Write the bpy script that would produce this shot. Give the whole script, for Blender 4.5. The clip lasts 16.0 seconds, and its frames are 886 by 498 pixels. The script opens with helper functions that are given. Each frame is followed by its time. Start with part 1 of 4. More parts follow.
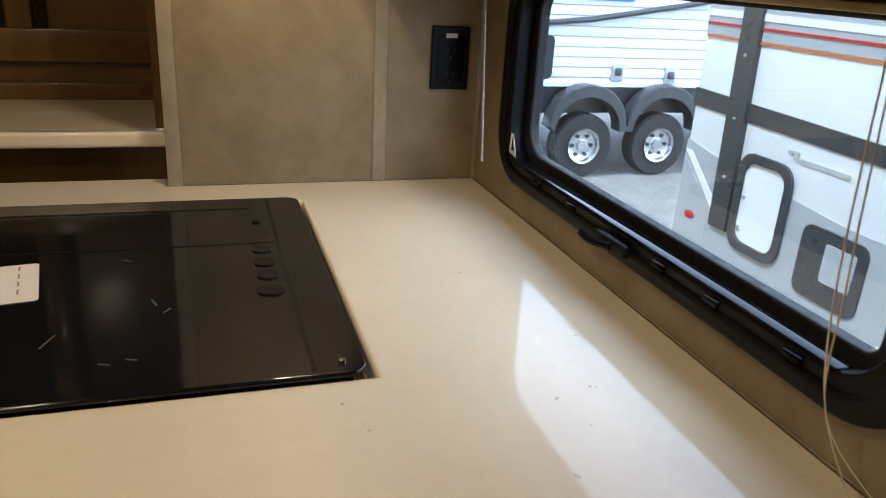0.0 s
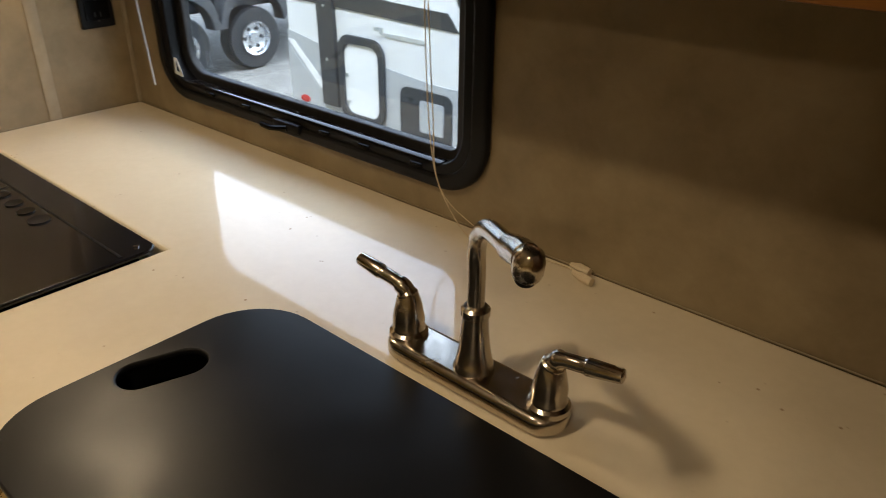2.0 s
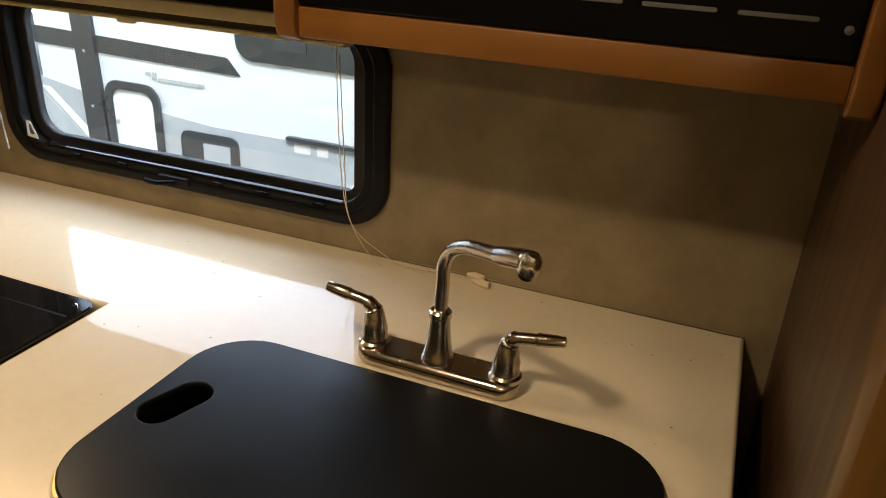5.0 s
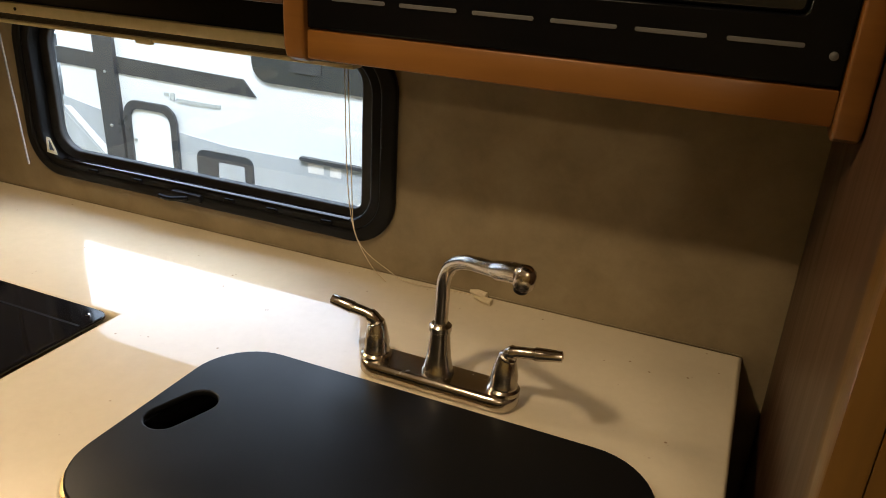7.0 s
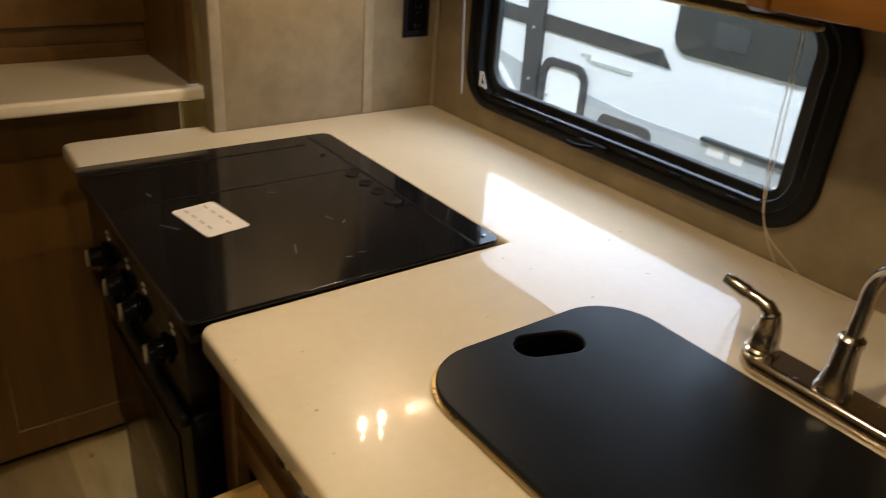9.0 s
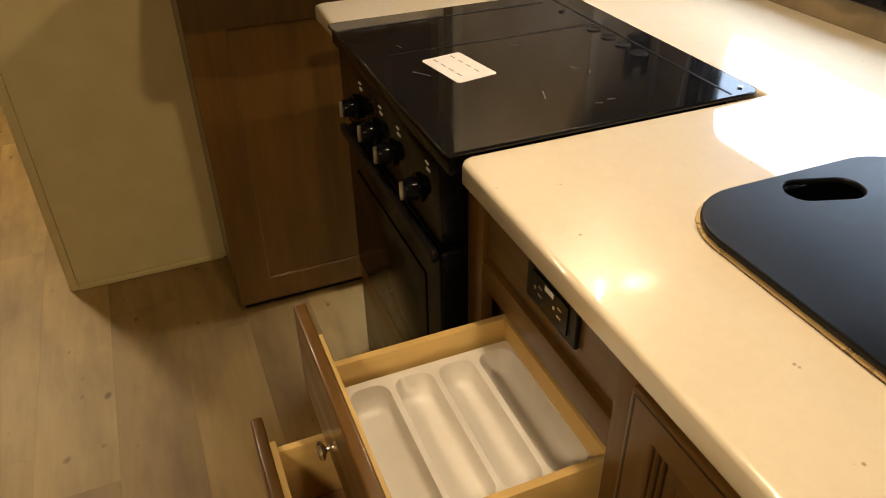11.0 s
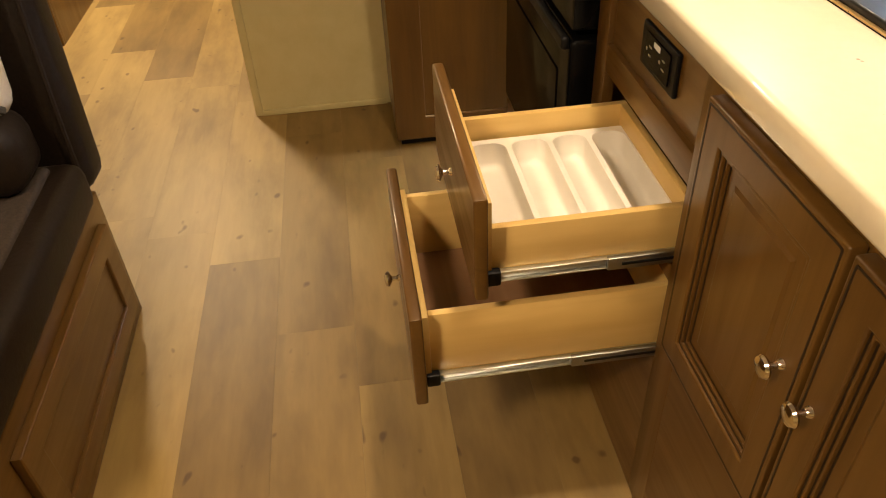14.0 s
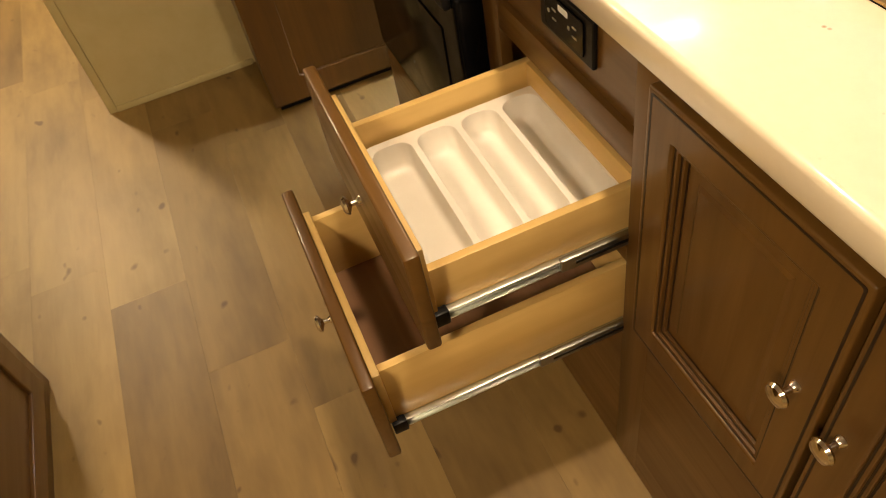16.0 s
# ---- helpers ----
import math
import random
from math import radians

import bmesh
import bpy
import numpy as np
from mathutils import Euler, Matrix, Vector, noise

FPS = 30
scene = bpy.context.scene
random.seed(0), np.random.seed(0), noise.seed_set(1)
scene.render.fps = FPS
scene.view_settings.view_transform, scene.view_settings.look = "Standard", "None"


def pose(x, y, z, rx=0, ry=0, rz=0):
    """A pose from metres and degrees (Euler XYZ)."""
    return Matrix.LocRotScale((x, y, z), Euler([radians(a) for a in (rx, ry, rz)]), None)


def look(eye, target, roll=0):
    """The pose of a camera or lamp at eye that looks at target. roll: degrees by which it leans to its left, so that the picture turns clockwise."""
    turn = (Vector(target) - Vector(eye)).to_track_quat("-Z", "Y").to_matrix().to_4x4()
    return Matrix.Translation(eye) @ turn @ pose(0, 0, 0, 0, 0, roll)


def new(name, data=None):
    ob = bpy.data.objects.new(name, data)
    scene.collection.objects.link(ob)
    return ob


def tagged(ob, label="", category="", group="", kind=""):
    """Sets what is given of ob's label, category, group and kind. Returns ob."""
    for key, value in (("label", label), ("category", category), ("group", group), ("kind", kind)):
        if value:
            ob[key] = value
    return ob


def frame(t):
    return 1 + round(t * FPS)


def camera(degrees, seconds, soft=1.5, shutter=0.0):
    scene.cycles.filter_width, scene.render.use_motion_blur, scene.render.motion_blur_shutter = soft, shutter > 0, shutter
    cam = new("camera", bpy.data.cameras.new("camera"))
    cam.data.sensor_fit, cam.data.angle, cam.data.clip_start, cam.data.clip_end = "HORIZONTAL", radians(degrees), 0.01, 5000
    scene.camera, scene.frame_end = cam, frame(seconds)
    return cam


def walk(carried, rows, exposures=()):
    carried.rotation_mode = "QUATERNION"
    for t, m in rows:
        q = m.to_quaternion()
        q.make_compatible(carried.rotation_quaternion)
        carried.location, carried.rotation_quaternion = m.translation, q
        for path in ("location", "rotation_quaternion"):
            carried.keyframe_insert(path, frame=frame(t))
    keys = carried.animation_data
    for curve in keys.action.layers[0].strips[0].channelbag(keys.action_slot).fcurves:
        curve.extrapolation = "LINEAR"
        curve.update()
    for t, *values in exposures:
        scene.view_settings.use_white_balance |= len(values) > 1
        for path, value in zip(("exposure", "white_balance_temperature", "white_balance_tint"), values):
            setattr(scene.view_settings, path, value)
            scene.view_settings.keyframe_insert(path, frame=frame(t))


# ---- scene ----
cam = camera(61.3, 16.0, soft=0.9, shutter=0.3)
PATH = [
    (0, (1.374, -0.492, 1.293), (-0.403, 0.098, 0.588), 3.4),
    (0.5, (1.467, -0.534, 1.319), (-0.236, 0.154, 0.528), 0.5),
    (1, (1.569, -0.615, 1.341), (0.046, 0.35, 0.475), 0.4),
    (1.5, (1.635, -0.723, 1.377), (0.282, 0.446, 0.48), 0.5),
    (2, (1.659, -0.792, 1.404), (0.486, 0.539, 0.48), 0.5),
    (2.5, (1.62, -0.876, 1.431), (0.671, 0.605, 0.478), 0.5),
    (3, (1.573, -0.965, 1.455), (0.829, 0.615, 0.481), 1.1),
    (3.5, (1.557, -1.016, 1.47), (0.918, 0.623, 0.518), 2.1),
    (4, (1.553, -1.052, 1.475), (0.944, 0.628, 0.577), 2.9),
    (6.3, (1.577, -1.099, 1.486), (0.886, 0.599, 0.686), 3.2),
    (6.5, (1.58, -1.102, 1.484), (0.897, 0.603, 0.692), 3.4),
    (7, (1.585, -1.107, 1.485), (0.894, 0.601, 0.705), 3.4),
    (7.5, (1.594, -1.099, 1.478), (0.844, 0.588, 0.707), 3.5),
    (8, (1.612, -1.074, 1.475), (0.61, 0.482, 0.717), 4.2),
    (8.5, (1.571, -1.083, 1.459), (0.33, 0.258, 0.646), 5.0),
    (9, (1.541, -1.11, 1.439), (0.133, -0.008, 0.542), 4.6),
    (9.5, (1.529, -1.107, 1.419), (0.02, -0.288, 0.394), 3.5),
    (9.7, (1.519, -1.119, 1.412), (-0.017, -0.383, 0.364), 2.6),
    (11.8, (1.565, -1.252, 1.31), (0.052, -0.649, 0.148), -2.0),
    (12, (1.569, -1.262, 1.292), (0.079, -0.638, 0.113), -2.6),
    (12.5, (1.581, -1.275, 1.261), (0.148, -0.673, 0.002), -5.1),
    (13, (1.667, -1.254, 1.239), (0.228, -0.76, -0.06), -4.5),
    (13.5, (1.792, -1.232, 1.225), (0.286, -0.929, -0.056), -3.2),
    (14, (1.823, -1.219, 1.224), (0.27, -1.052, -0.025), -3.0),
    (14.5, (1.825, -1.205, 1.218), (0.248, -1.079, -0.006), -3.2),
    (15, (1.78, -1.177, 1.241), (0.227, -1.022, -0.01), -6.4),
    (15.5, (1.677, -1.176, 1.25), (0.218, -0.952, -0.1), -11.1),
    (16, (1.593, -1.178, 1.269), (0.288, -0.863, -0.214), -12.5),
]
walk(cam, [(t, look(eye, target, roll)) for t, eye, target, roll in PATH],
     [(0.0, 3.28, 5900, 10), (0.5, 3.25, 5900, 10), (1.0, 3.15, 6200, 10), (2.0, 3.35, 6400, 10), (3.5, 3.70, 6550, 10), (7.0, 3.70, 6550, 10), (8.0, 3.52, 6500, 10),
      (9.0, 3.42, 6500, 10), (9.7, 3.62, 6550, 10), (11.8, 4.43, 6400, 11), (12.5, 4.60, 6450, 12), (14.0, 4.98, 6450, 12), (16.0, 4.86, 6450, 12)])

# ---------------------------------------------------------------- light
world = bpy.data.worlds.new("sky")
scene.world = world
world.use_nodes = True
sky = world.node_tree.nodes.new("ShaderNodeTexSky")
sky.sky_type = "NISHITA"
sky.sun_disc = False
sky.sun_elevation, sky.sun_rotation = radians(50), radians(20)
haze = world.node_tree.nodes.new("ShaderNodeHueSaturation")     # thin white cloud over the whole sky
haze.inputs["Saturation"].default_value = 0.45
world.node_tree.links.new(sky.outputs[0], haze.inputs["Color"])
world.node_tree.links.new(haze.outputs[0], world.node_tree.nodes["Background"].inputs[0])
world.node_tree.nodes["Background"].inputs[1].default_value = 0.15


def lamp(name, kind, m, energy, color, size=0.1, size_y=None):
    data = bpy.data.lights.new(name, kind)
    data.energy, data.color = energy, color
    if kind == "SUN":
        data.angle = size
    elif kind == "AREA":
        data.size = size
        if size_y:
            data.shape, data.size_y = "RECTANGLE", size_y
    else:
        data.shadow_soft_size = size
    ob = new(name, data)
    ob.matrix_world = m
    return ob


lamp("sun", "SUN", look((0, 0, 0), (-0.25, 0.6, -0.9)), 0.7, (1.0, 0.98, 0.95), radians(14))
WARM = (1.0, 0.76, 0.48)
lamp("ceiling_glow", "AREA", look((2.15, -2.06, 1.965), (2.15, -2.06, 0)), 1.12, WARM, 0.22)
lamp("ceiling_glow", "AREA", look((1.10, -0.93, 1.965), (1.10, -0.93, 0)), 0.50, WARM, 0.07)
lamp("hall_glow", "AREA", look((-1.9, -2.25, 1.965), (-1.9, -2.25, 0)), 2.3, (1.0, 0.80, 0.53), 0.22)
for hy in (-0.365, -0.310):
    lamp("hood_bulb_glow", "POINT", pose(0.33, hy, 1.555), 0.42, WARM, 0.004)


# ---------------------------------------------------------------- materials
def material(name, color, rough=0.5, metal=0.0, coat=0.0, build=None, spec=0.5):
    m = bpy.data.materials.new(name)
    m.use_nodes = True
    n = m.node_tree.nodes["Principled BSDF"]
    n.inputs["Base Color"].default_value = (*color, 1)
    n.inputs["Roughness"].default_value = rough
    n.inputs["Metallic"].default_value = metal
    n.inputs["Coat Weight"].default_value = coat
    n.inputs["Coat Roughness"].default_value = 0.03 if coat == 1.0 else 0.14
    n.inputs["Specular IOR Level"].default_value = spec
    if build:
        build(m.node_tree, n)
    return m


def node(tree, kind, **values):
    n = tree.nodes.new(kind)
    for key, value in values.items():
        n.inputs[key.replace("_", " ")].default_value = value
    return n


def coords(tree, scale=(1, 1, 1), jitter=False):
    tc = tree.nodes.new("ShaderNodeTexCoord")
    mp = tree.nodes.new("ShaderNodeMapping")
    mp.inputs["Scale"].default_value = scale
    tree.links.new(tc.outputs["Object"], mp.inputs["Vector"])
    if jitter:
        info = tree.nodes.new("ShaderNodeObjectInfo")
        mul = tree.nodes.new("ShaderNodeMath")
        mul.operation, mul.inputs[1].default_value = "MULTIPLY", 37.0
        tree.links.new(info.outputs["Random"], mul.inputs[0])
        tree.links.new(mul.outputs[0], mp.inputs["Location"])
    return mp.outputs[0]


def ramp(tree, fac, stops):
    r = tree.nodes.new("ShaderNodeValToRGB")
    els = r.color_ramp.elements
    while len(els) < len(stops):
        els.new(0.5)
    for e, (p, c) in zip(els, stops):
        e.position, e.color = p, (*c, 1)
    tree.links.new(fac, r.inputs[0])
    return r.outputs[0]


def mix(tree, a, b, fac, mode="MULTIPLY"):
    m = tree.nodes.new("ShaderNodeMix")
    m.data_type, m.blend_type = "RGBA", mode
    for sock, v in ((m.inputs["Factor"], fac), (m.inputs[6], a), (m.inputs[7], b)):
        if isinstance(v, (int, float)):
            sock.default_value = v
        elif isinstance(v, tuple):
            sock.default_value = (*v, 1)
        else:
            tree.links.new(v, sock)
    return m.outputs[2]


def bump(tree, n, height, strength, distance=0.002):
    b = tree.nodes.new("ShaderNodeBump")
    b.inputs["Strength"].default_value, b.inputs["Distance"].default_value = strength, distance
    tree.links.new(height, b.inputs["Height"])
    tree.links.new(b.outputs[0], n.inputs["Normal"])


def noise_tex(tree, vec, scale, detail=4.0, rough=0.55, distort=0.0):
    t = node(tree, "ShaderNodeTexNoise", Scale=scale, Detail=detail, Roughness=rough, Distortion=distort)
    tree.links.new(vec, t.inputs["Vector"])
    return t.outputs["Fac"]


def wood(dark, light, axis="z", fine=1.0, knots=0.0):
    """Long grain along one axis, cloudy stain at a larger scale."""
    def build(tree, n):
        s = {"x": (1.6, 24, 24), "y": (24, 1.6, 24), "z": (24, 24, 1.6)}[axis]
        grain = noise_tex(tree, coords(tree, s, True), 1.3 * fine, 5, 0.6, 0.9)
        cloud = noise_tex(tree, coords(tree, tuple(q * 0.12 + 1.2 for q in s), True), 1.6, 3, 0.5, 0.4)
        c = ramp(tree, grain, [(0.30, dark), (0.72, light)])
        c2 = ramp(tree, cloud, [(0.30, (0.72, 0.66, 0.62)), (0.70, (1.08, 1.06, 1.03))])
        c = mix(tree, c, c2, 0.9)
        if knots:
            spot = noise_tex(tree, coords(tree, tuple(3.2 if q > 10 else 1.8 for q in s), True), 2.4, 1, 0.4)
            k = ramp(tree, spot, [(0.70, (1, 1, 1)), (0.78, (0.42, 0.33, 0.28))])
            c = mix(tree, c, k, knots)
        tree.links.new(c, n.inputs["Base Color"])
        r = ramp(tree, grain, [(0.2, (0.46, 0.46, 0.46)), (0.8, (0.30, 0.30, 0.30))])
        tree.links.new(r, n.inputs["Roughness"])
        bump(tree, n, grain, 0.12, 0.001)
    return build


def mottled(a, b, scale, speck=None, relief=0.0, speck_scale=240.0, big=None):
    def build(tree, n):
        vec = coords(tree)
        f = noise_tex(tree, vec, scale, 6, 0.62, 0.2)
        c = ramp(tree, f, [(0.32, a), (0.70, b)])
        if big:
            g = noise_tex(tree, vec, scale * 0.22, 3, 0.5, 0.6)
            c = mix(tree, c, ramp(tree, g, [(0.35, big), (0.65, (1, 1, 1))]), 0.8)
        if speck:
            v = node(tree, "ShaderNodeTexVoronoi", Scale=speck_scale)
            tree.links.new(vec, v.inputs["Vector"])
            keep = noise_tex(tree, vec, speck_scale * 0.31, 1)
            near = ramp(tree, v.outputs["Distance"], [(0.10, (1, 1, 1)), (0.24, (0, 0, 0))])
            some = ramp(tree, keep, [(0.66, (0, 0, 0)), (0.71, (1, 1, 1))])
            c = mix(tree, c, speck, mix(tree, near, some, 1.0), "MIX")
        tree.links.new(c, n.inputs["Base Color"])
        if relief:
            bump(tree, n, f, relief, 0.002)
    return build


def smudged(lo, hi, scale):
    """Uneven gloss: prints and dust on a smooth surface."""
    def build(tree, n):
        f = noise_tex(tree, coords(tree), scale, 5, 0.65, 0.5)
        r = ramp(tree, f, [(0.35, (lo,) * 3), (0.72, (hi,) * 3)])
        tree.links.new(r, n.inputs["Roughness"])
    return build


CAB_D, CAB_L = (0.094, 0.0465, 0.0092), (0.135, 0.0680, 0.0140)
M_CABZ = material("stained_maple_upright", CAB_L, build=wood(CAB_D, CAB_L, "z", 1.0, 0.5), coat=0.3, spec=0.4)
M_CABX = material("stained_maple_level", CAB_L, build=wood(CAB_D, CAB_L, "x", 1.0, 0.5), coat=0.3, spec=0.4)
M_CABY = material("stained_maple_deep", CAB_L, build=wood(CAB_D, CAB_L, "y", 1.0, 0.5), coat=0.3, spec=0.4)
# lighter and more orange than the other maple
M_AMBER = material("amber_toned_maple", (0.19, 0.080, 0.016), build=wood((0.165, 0.068, 0.013), (0.215, 0.094, 0.020), "x", 1.0, 0.3), coat=0.2, spec=0.35)
M_PANEL = material("dark_brown_wood", (0.07, 0.034, 0.016), build=wood((0.050, 0.024, 0.011), (0.085, 0.043, 0.020), "z", 1.0, 0.3))
M_GROOVE = material("dark_glaze", (0.014, 0.006, 0.003), 0.5)
M_BIRCHX = material("birch_ply_level", (0.66, 0.46, 0.17), build=wood((0.68, 0.470, 0.160), (0.76, 0.550, 0.215), "x", 0.7))
M_BIRCHY = material("birch_ply_deep", (0.66, 0.46, 0.17), build=wood((0.68, 0.470, 0.160), (0.76, 0.550, 0.215), "y", 0.7))
M_RAW = material("drawer_bottom_board", (0.30, 0.17, 0.09), build=wood((0.24, 0.13, 0.07), (0.33, 0.20, 0.11), "x", 0.8))
M_COUNTER = material("cream_solid_surface", (0.70, 0.62, 0.49), 0.30, coat=1.0, spec=0.2,
                     build=mottled((0.685, 0.604, 0.455), (0.715, 0.633, 0.482), 60, (0.36, 0.25, 0.15), 0.0, 90, (0.97, 0.965, 0.955)))
M_WALL = material("mottled_beige_wallboard", (0.42, 0.36, 0.27), 0.55,
                  build=mottled((0.215, 0.163, 0.090), (0.300, 0.236, 0.140), 13, None, 0.05, 200, (0.84, 0.84, 0.86)))
M_CREAM = material("cream_wallboard", (0.54, 0.455, 0.23), 0.5, build=mottled((0.51, 0.425, 0.205), (0.57, 0.485, 0.250), 9))
M_TRIM = material("beige_trim", (0.33, 0.275, 0.19), 0.5, build=mottled((0.29, 0.240, 0.165), (0.35, 0.295, 0.21), 30))
M_CEIL = material("white_ceiling_panel", (0.72, 0.68, 0.60), 0.6, build=mottled((0.68, 0.64, 0.56), (0.75, 0.71, 0.63), 12))
M_GLASSBLK = material("black_cooktop_glass", (0.006, 0.006, 0.007), 0.06, build=smudged(0.03, 0.14, 14), spec=0.38)
M_BLACK = material("black_enamel", (0.003, 0.003, 0.0035), 0.18, build=smudged(0.12, 0.28, 22), spec=0.10)
M_BLKPLA = material("black_plastic", (0.007, 0.007, 0.0075), 0.34, build=smudged(0.30, 0.48, 40), spec=0.14)
M_BLKMAT = material("black_board", (0.006, 0.0063, 0.007), 0.36, build=smudged(0.28, 0.42, 9), spec=0.2)
M_RUBBER = material("black_rubber_gasket", (0.010, 0.010, 0.010), 0.6, build=smudged(0.5, 0.7, 60))
M_NICKEL = material("brushed_nickel", (0.52, 0.47, 0.40), 0.22, 1.0, build=smudged(0.14, 0.30, 55))
M_ZINC = material("zinc_steel", (0.62, 0.63, 0.60), 0.28, 1.0, build=smudged(0.32, 0.40, 20))
M_STEEL = material("dull_dark_steel", (0.30, 0.30, 0.28), 0.35, 1.0, build=smudged(0.30, 0.45, 25))
M_KNOB = material("polished_nickel", (0.75, 0.70, 0.64), 0.10, 1.0, build=smudged(0.06, 0.16, 50))
M_WHITE = material("white_moulded_plastic", (0.78, 0.74, 0.67), 0.38, build=mottled((0.76, 0.72, 0.65), (0.80, 0.76, 0.69), 20))
M_PAPER = material("white_card", (0.76, 0.73, 0.70), 0.6, build=mottled((0.73, 0.70, 0.67), (0.78, 0.75, 0.72), 30))
M_INK = material("grey_print", (0.30, 0.29, 0.28), 0.7)
M_GLINT = material("painted_grey_glint", (0.085, 0.082, 0.080), 0.5)
M_LABEL = material("pale_print", (0.72, 0.72, 0.70), 0.6)
M_SHADE = material("cream_pleated_fabric", (0.55, 0.46, 0.26), 0.7, build=mottled((0.5, 0.42, 0.23), (0.58, 0.49, 0.28), 50))
M_PLEATDARK = material("pleat_with_painted_shade", (0.06, 0.046, 0.026), 0.7, build=mottled((0.05, 0.038, 0.021), (0.07, 0.054, 0.03), 60))
M_CORD = material("cream_cord", (0.62, 0.52, 0.36), 0.8)
M_CLEAR = material("clear_acrylic", (0.30, 0.30, 0.30), 0.12, 0.0)
M_BROWN = material("dark_brown_leatherette", (0.013, 0.008, 0.005), 0.5, spec=0.2, build=mottled((0.009, 0.0055, 0.0035), (0.016, 0.010, 0.0065), 120, None, 0.35))
M_BROWNF = material("brown_woven_fabric", (0.075, 0.050, 0.036), 0.85, build=mottled((0.016, 0.010, 0.006), (0.042, 0.027, 0.017), 170, None, 0.5))
M_PILLOW = material("cream_pillow_weave", (0.60, 0.54, 0.44), 0.85, build=mottled((0.55, 0.49, 0.40), (0.64, 0.58, 0.48), 150, None, 0.3))
M_PILLOWD = material("black_pillow_print", (0.03, 0.027, 0.025), 0.85)
M_DARKIN = material("painted_inner_dark", (0.01, 0.009, 0.008), 0.8)
M_HULL = material("white_trailer_gel", (0.80, 0.82, 0.84), 0.3, build=mottled((0.78, 0.80, 0.82), (0.82, 0.84, 0.86), 2.0))
M_HULLG = material("grey_trailer_gel", (0.40, 0.42, 0.44), 0.35, build=mottled((0.38, 0.40, 0.42), (0.42, 0.44, 0.46), 2.0))
M_HULLD = material("charcoal_trailer_stripe", (0.045, 0.048, 0.053), 0.35, build=smudged(0.25, 0.45, 8))
M_SIDING = material("white_aluminium_siding", (0.72, 0.75, 0.78), 0.35, build=mottled((0.69, 0.72, 0.75), (0.75, 0.78, 0.81), 3.0))
M_TYRE = material("tyre_rubber", (0.020, 0.021, 0.023), 0.75, build=mottled((0.016, 0.017, 0.018), (0.028, 0.029, 0.031), 14))
M_RIM = material("bright_steel_rim", (0.62, 0.64, 0.66), 0.25, 1.0, build=smudged(0.15, 0.35, 12))
M_RED = material("red_lens", (0.45, 0.02, 0.02), 0.25)
M_ORANGE = material("orange_stripe", (0.55, 0.16, 0.05), 0.4)
M_BLUE = material("blue_tarp", (0.03, 0.16, 0.50), 0.5)
M_SMOKED = material("smoked_trailer_window", (0.03, 0.035, 0.04), 0.08)
M_GRAVEL = material("grey_gravel", (0.26, 0.25, 0.23), 0.9, build=mottled((0.12, 0.115, 0.105), (0.36, 0.35, 0.32), 26, None, 0.8, 200, (0.7, 0.7, 0.7)))


def pane_material():
    m = bpy.data.materials.new("window_glass")
    m.use_nodes = True
    t = m.node_tree
    t.nodes.remove(t.nodes["Principled BSDF"])
    a = t.nodes.new("ShaderNodeBsdfTransparent")
    a.inputs[0].default_value = (0.68, 0.725, 0.76, 1)
    g = t.nodes.new("ShaderNodeBsdfGlossy")
    g.inputs["Roughness"].default_value = 0.02
    s = t.nodes.new("ShaderNodeMixShader")
    s.inputs[0].default_value = 0.06
    t.links.new(a.outputs[0], s.inputs[1])
    t.links.new(g.outputs[0], s.inputs[2])
    t.links.new(s.outputs[0], t.nodes["Material Output"].inputs[0])
    return m


M_PANE = pane_material()


def glow_material(name, color, strength):
    m = bpy.data.materials.new(name)
    m.use_nodes = True
    n = m.node_tree.nodes["Principled BSDF"]
    n.inputs["Emission Color"].default_value = (*color, 1)
    n.inputs["Emission Strength"].default_value = strength
    return m


M_GLOW = glow_material("lit_lamp_diffuser", (1.0, 0.78, 0.50), 2.0)
M_BULB = glow_material("lit_bulb", (1.0, 0.80, 0.55), 10.0)


def plank_build(tree, n):
    vec = coords(tree, (3.0, 26, 26), True)
    grain = noise_tex(tree, vec, 1.2, 6, 0.62, 0.3)
    blotch = noise_tex(tree, coords(tree, (2.2, 7, 7), True), 1.1, 4, 0.6, 0.15)
    info = tree.nodes.new("ShaderNodeObjectInfo")
    base = ramp(tree, info.outputs["Random"], [(0.0, (0.185, 0.116, 0.034)), (0.5, (0.262, 0.171, 0.053)), (1.0, (0.330, 0.225, 0.076))])
    c = mix(tree, base, ramp(tree, grain, [(0.28, (0.84, 0.81, 0.78)), (0.70, (1.08, 1.07, 1.06))]), 0.8)
    c = mix(tree, c, ramp(tree, blotch, [(0.30, (0.66, 0.62, 0.56)), (0.58, (1.10, 1.10, 1.09))]), 0.9)
    spot = noise_tex(tree, coords(tree, (7, 11, 11), True), 2.6, 1, 0.4)
    c = mix(tree, c, ramp(tree, spot, [(0.72, (1, 1, 1)), (0.79, (0.35, 0.27, 0.22))]), 0.8)
    tree.links.new(c, n.inputs["Base Color"])
    bump(tree, n, grain, 0.15, 0.001)


M_PLANK = material("wood_look_vinyl", (0.25, 0.16, 0.09), 0.52, build=plank_build)
M_SUBFLOOR = material("brown_floor_joint", (0.22, 0.148, 0.06), 0.7, build=mottled((0.20, 0.134, 0.055), (0.24, 0.160, 0.07), 20))


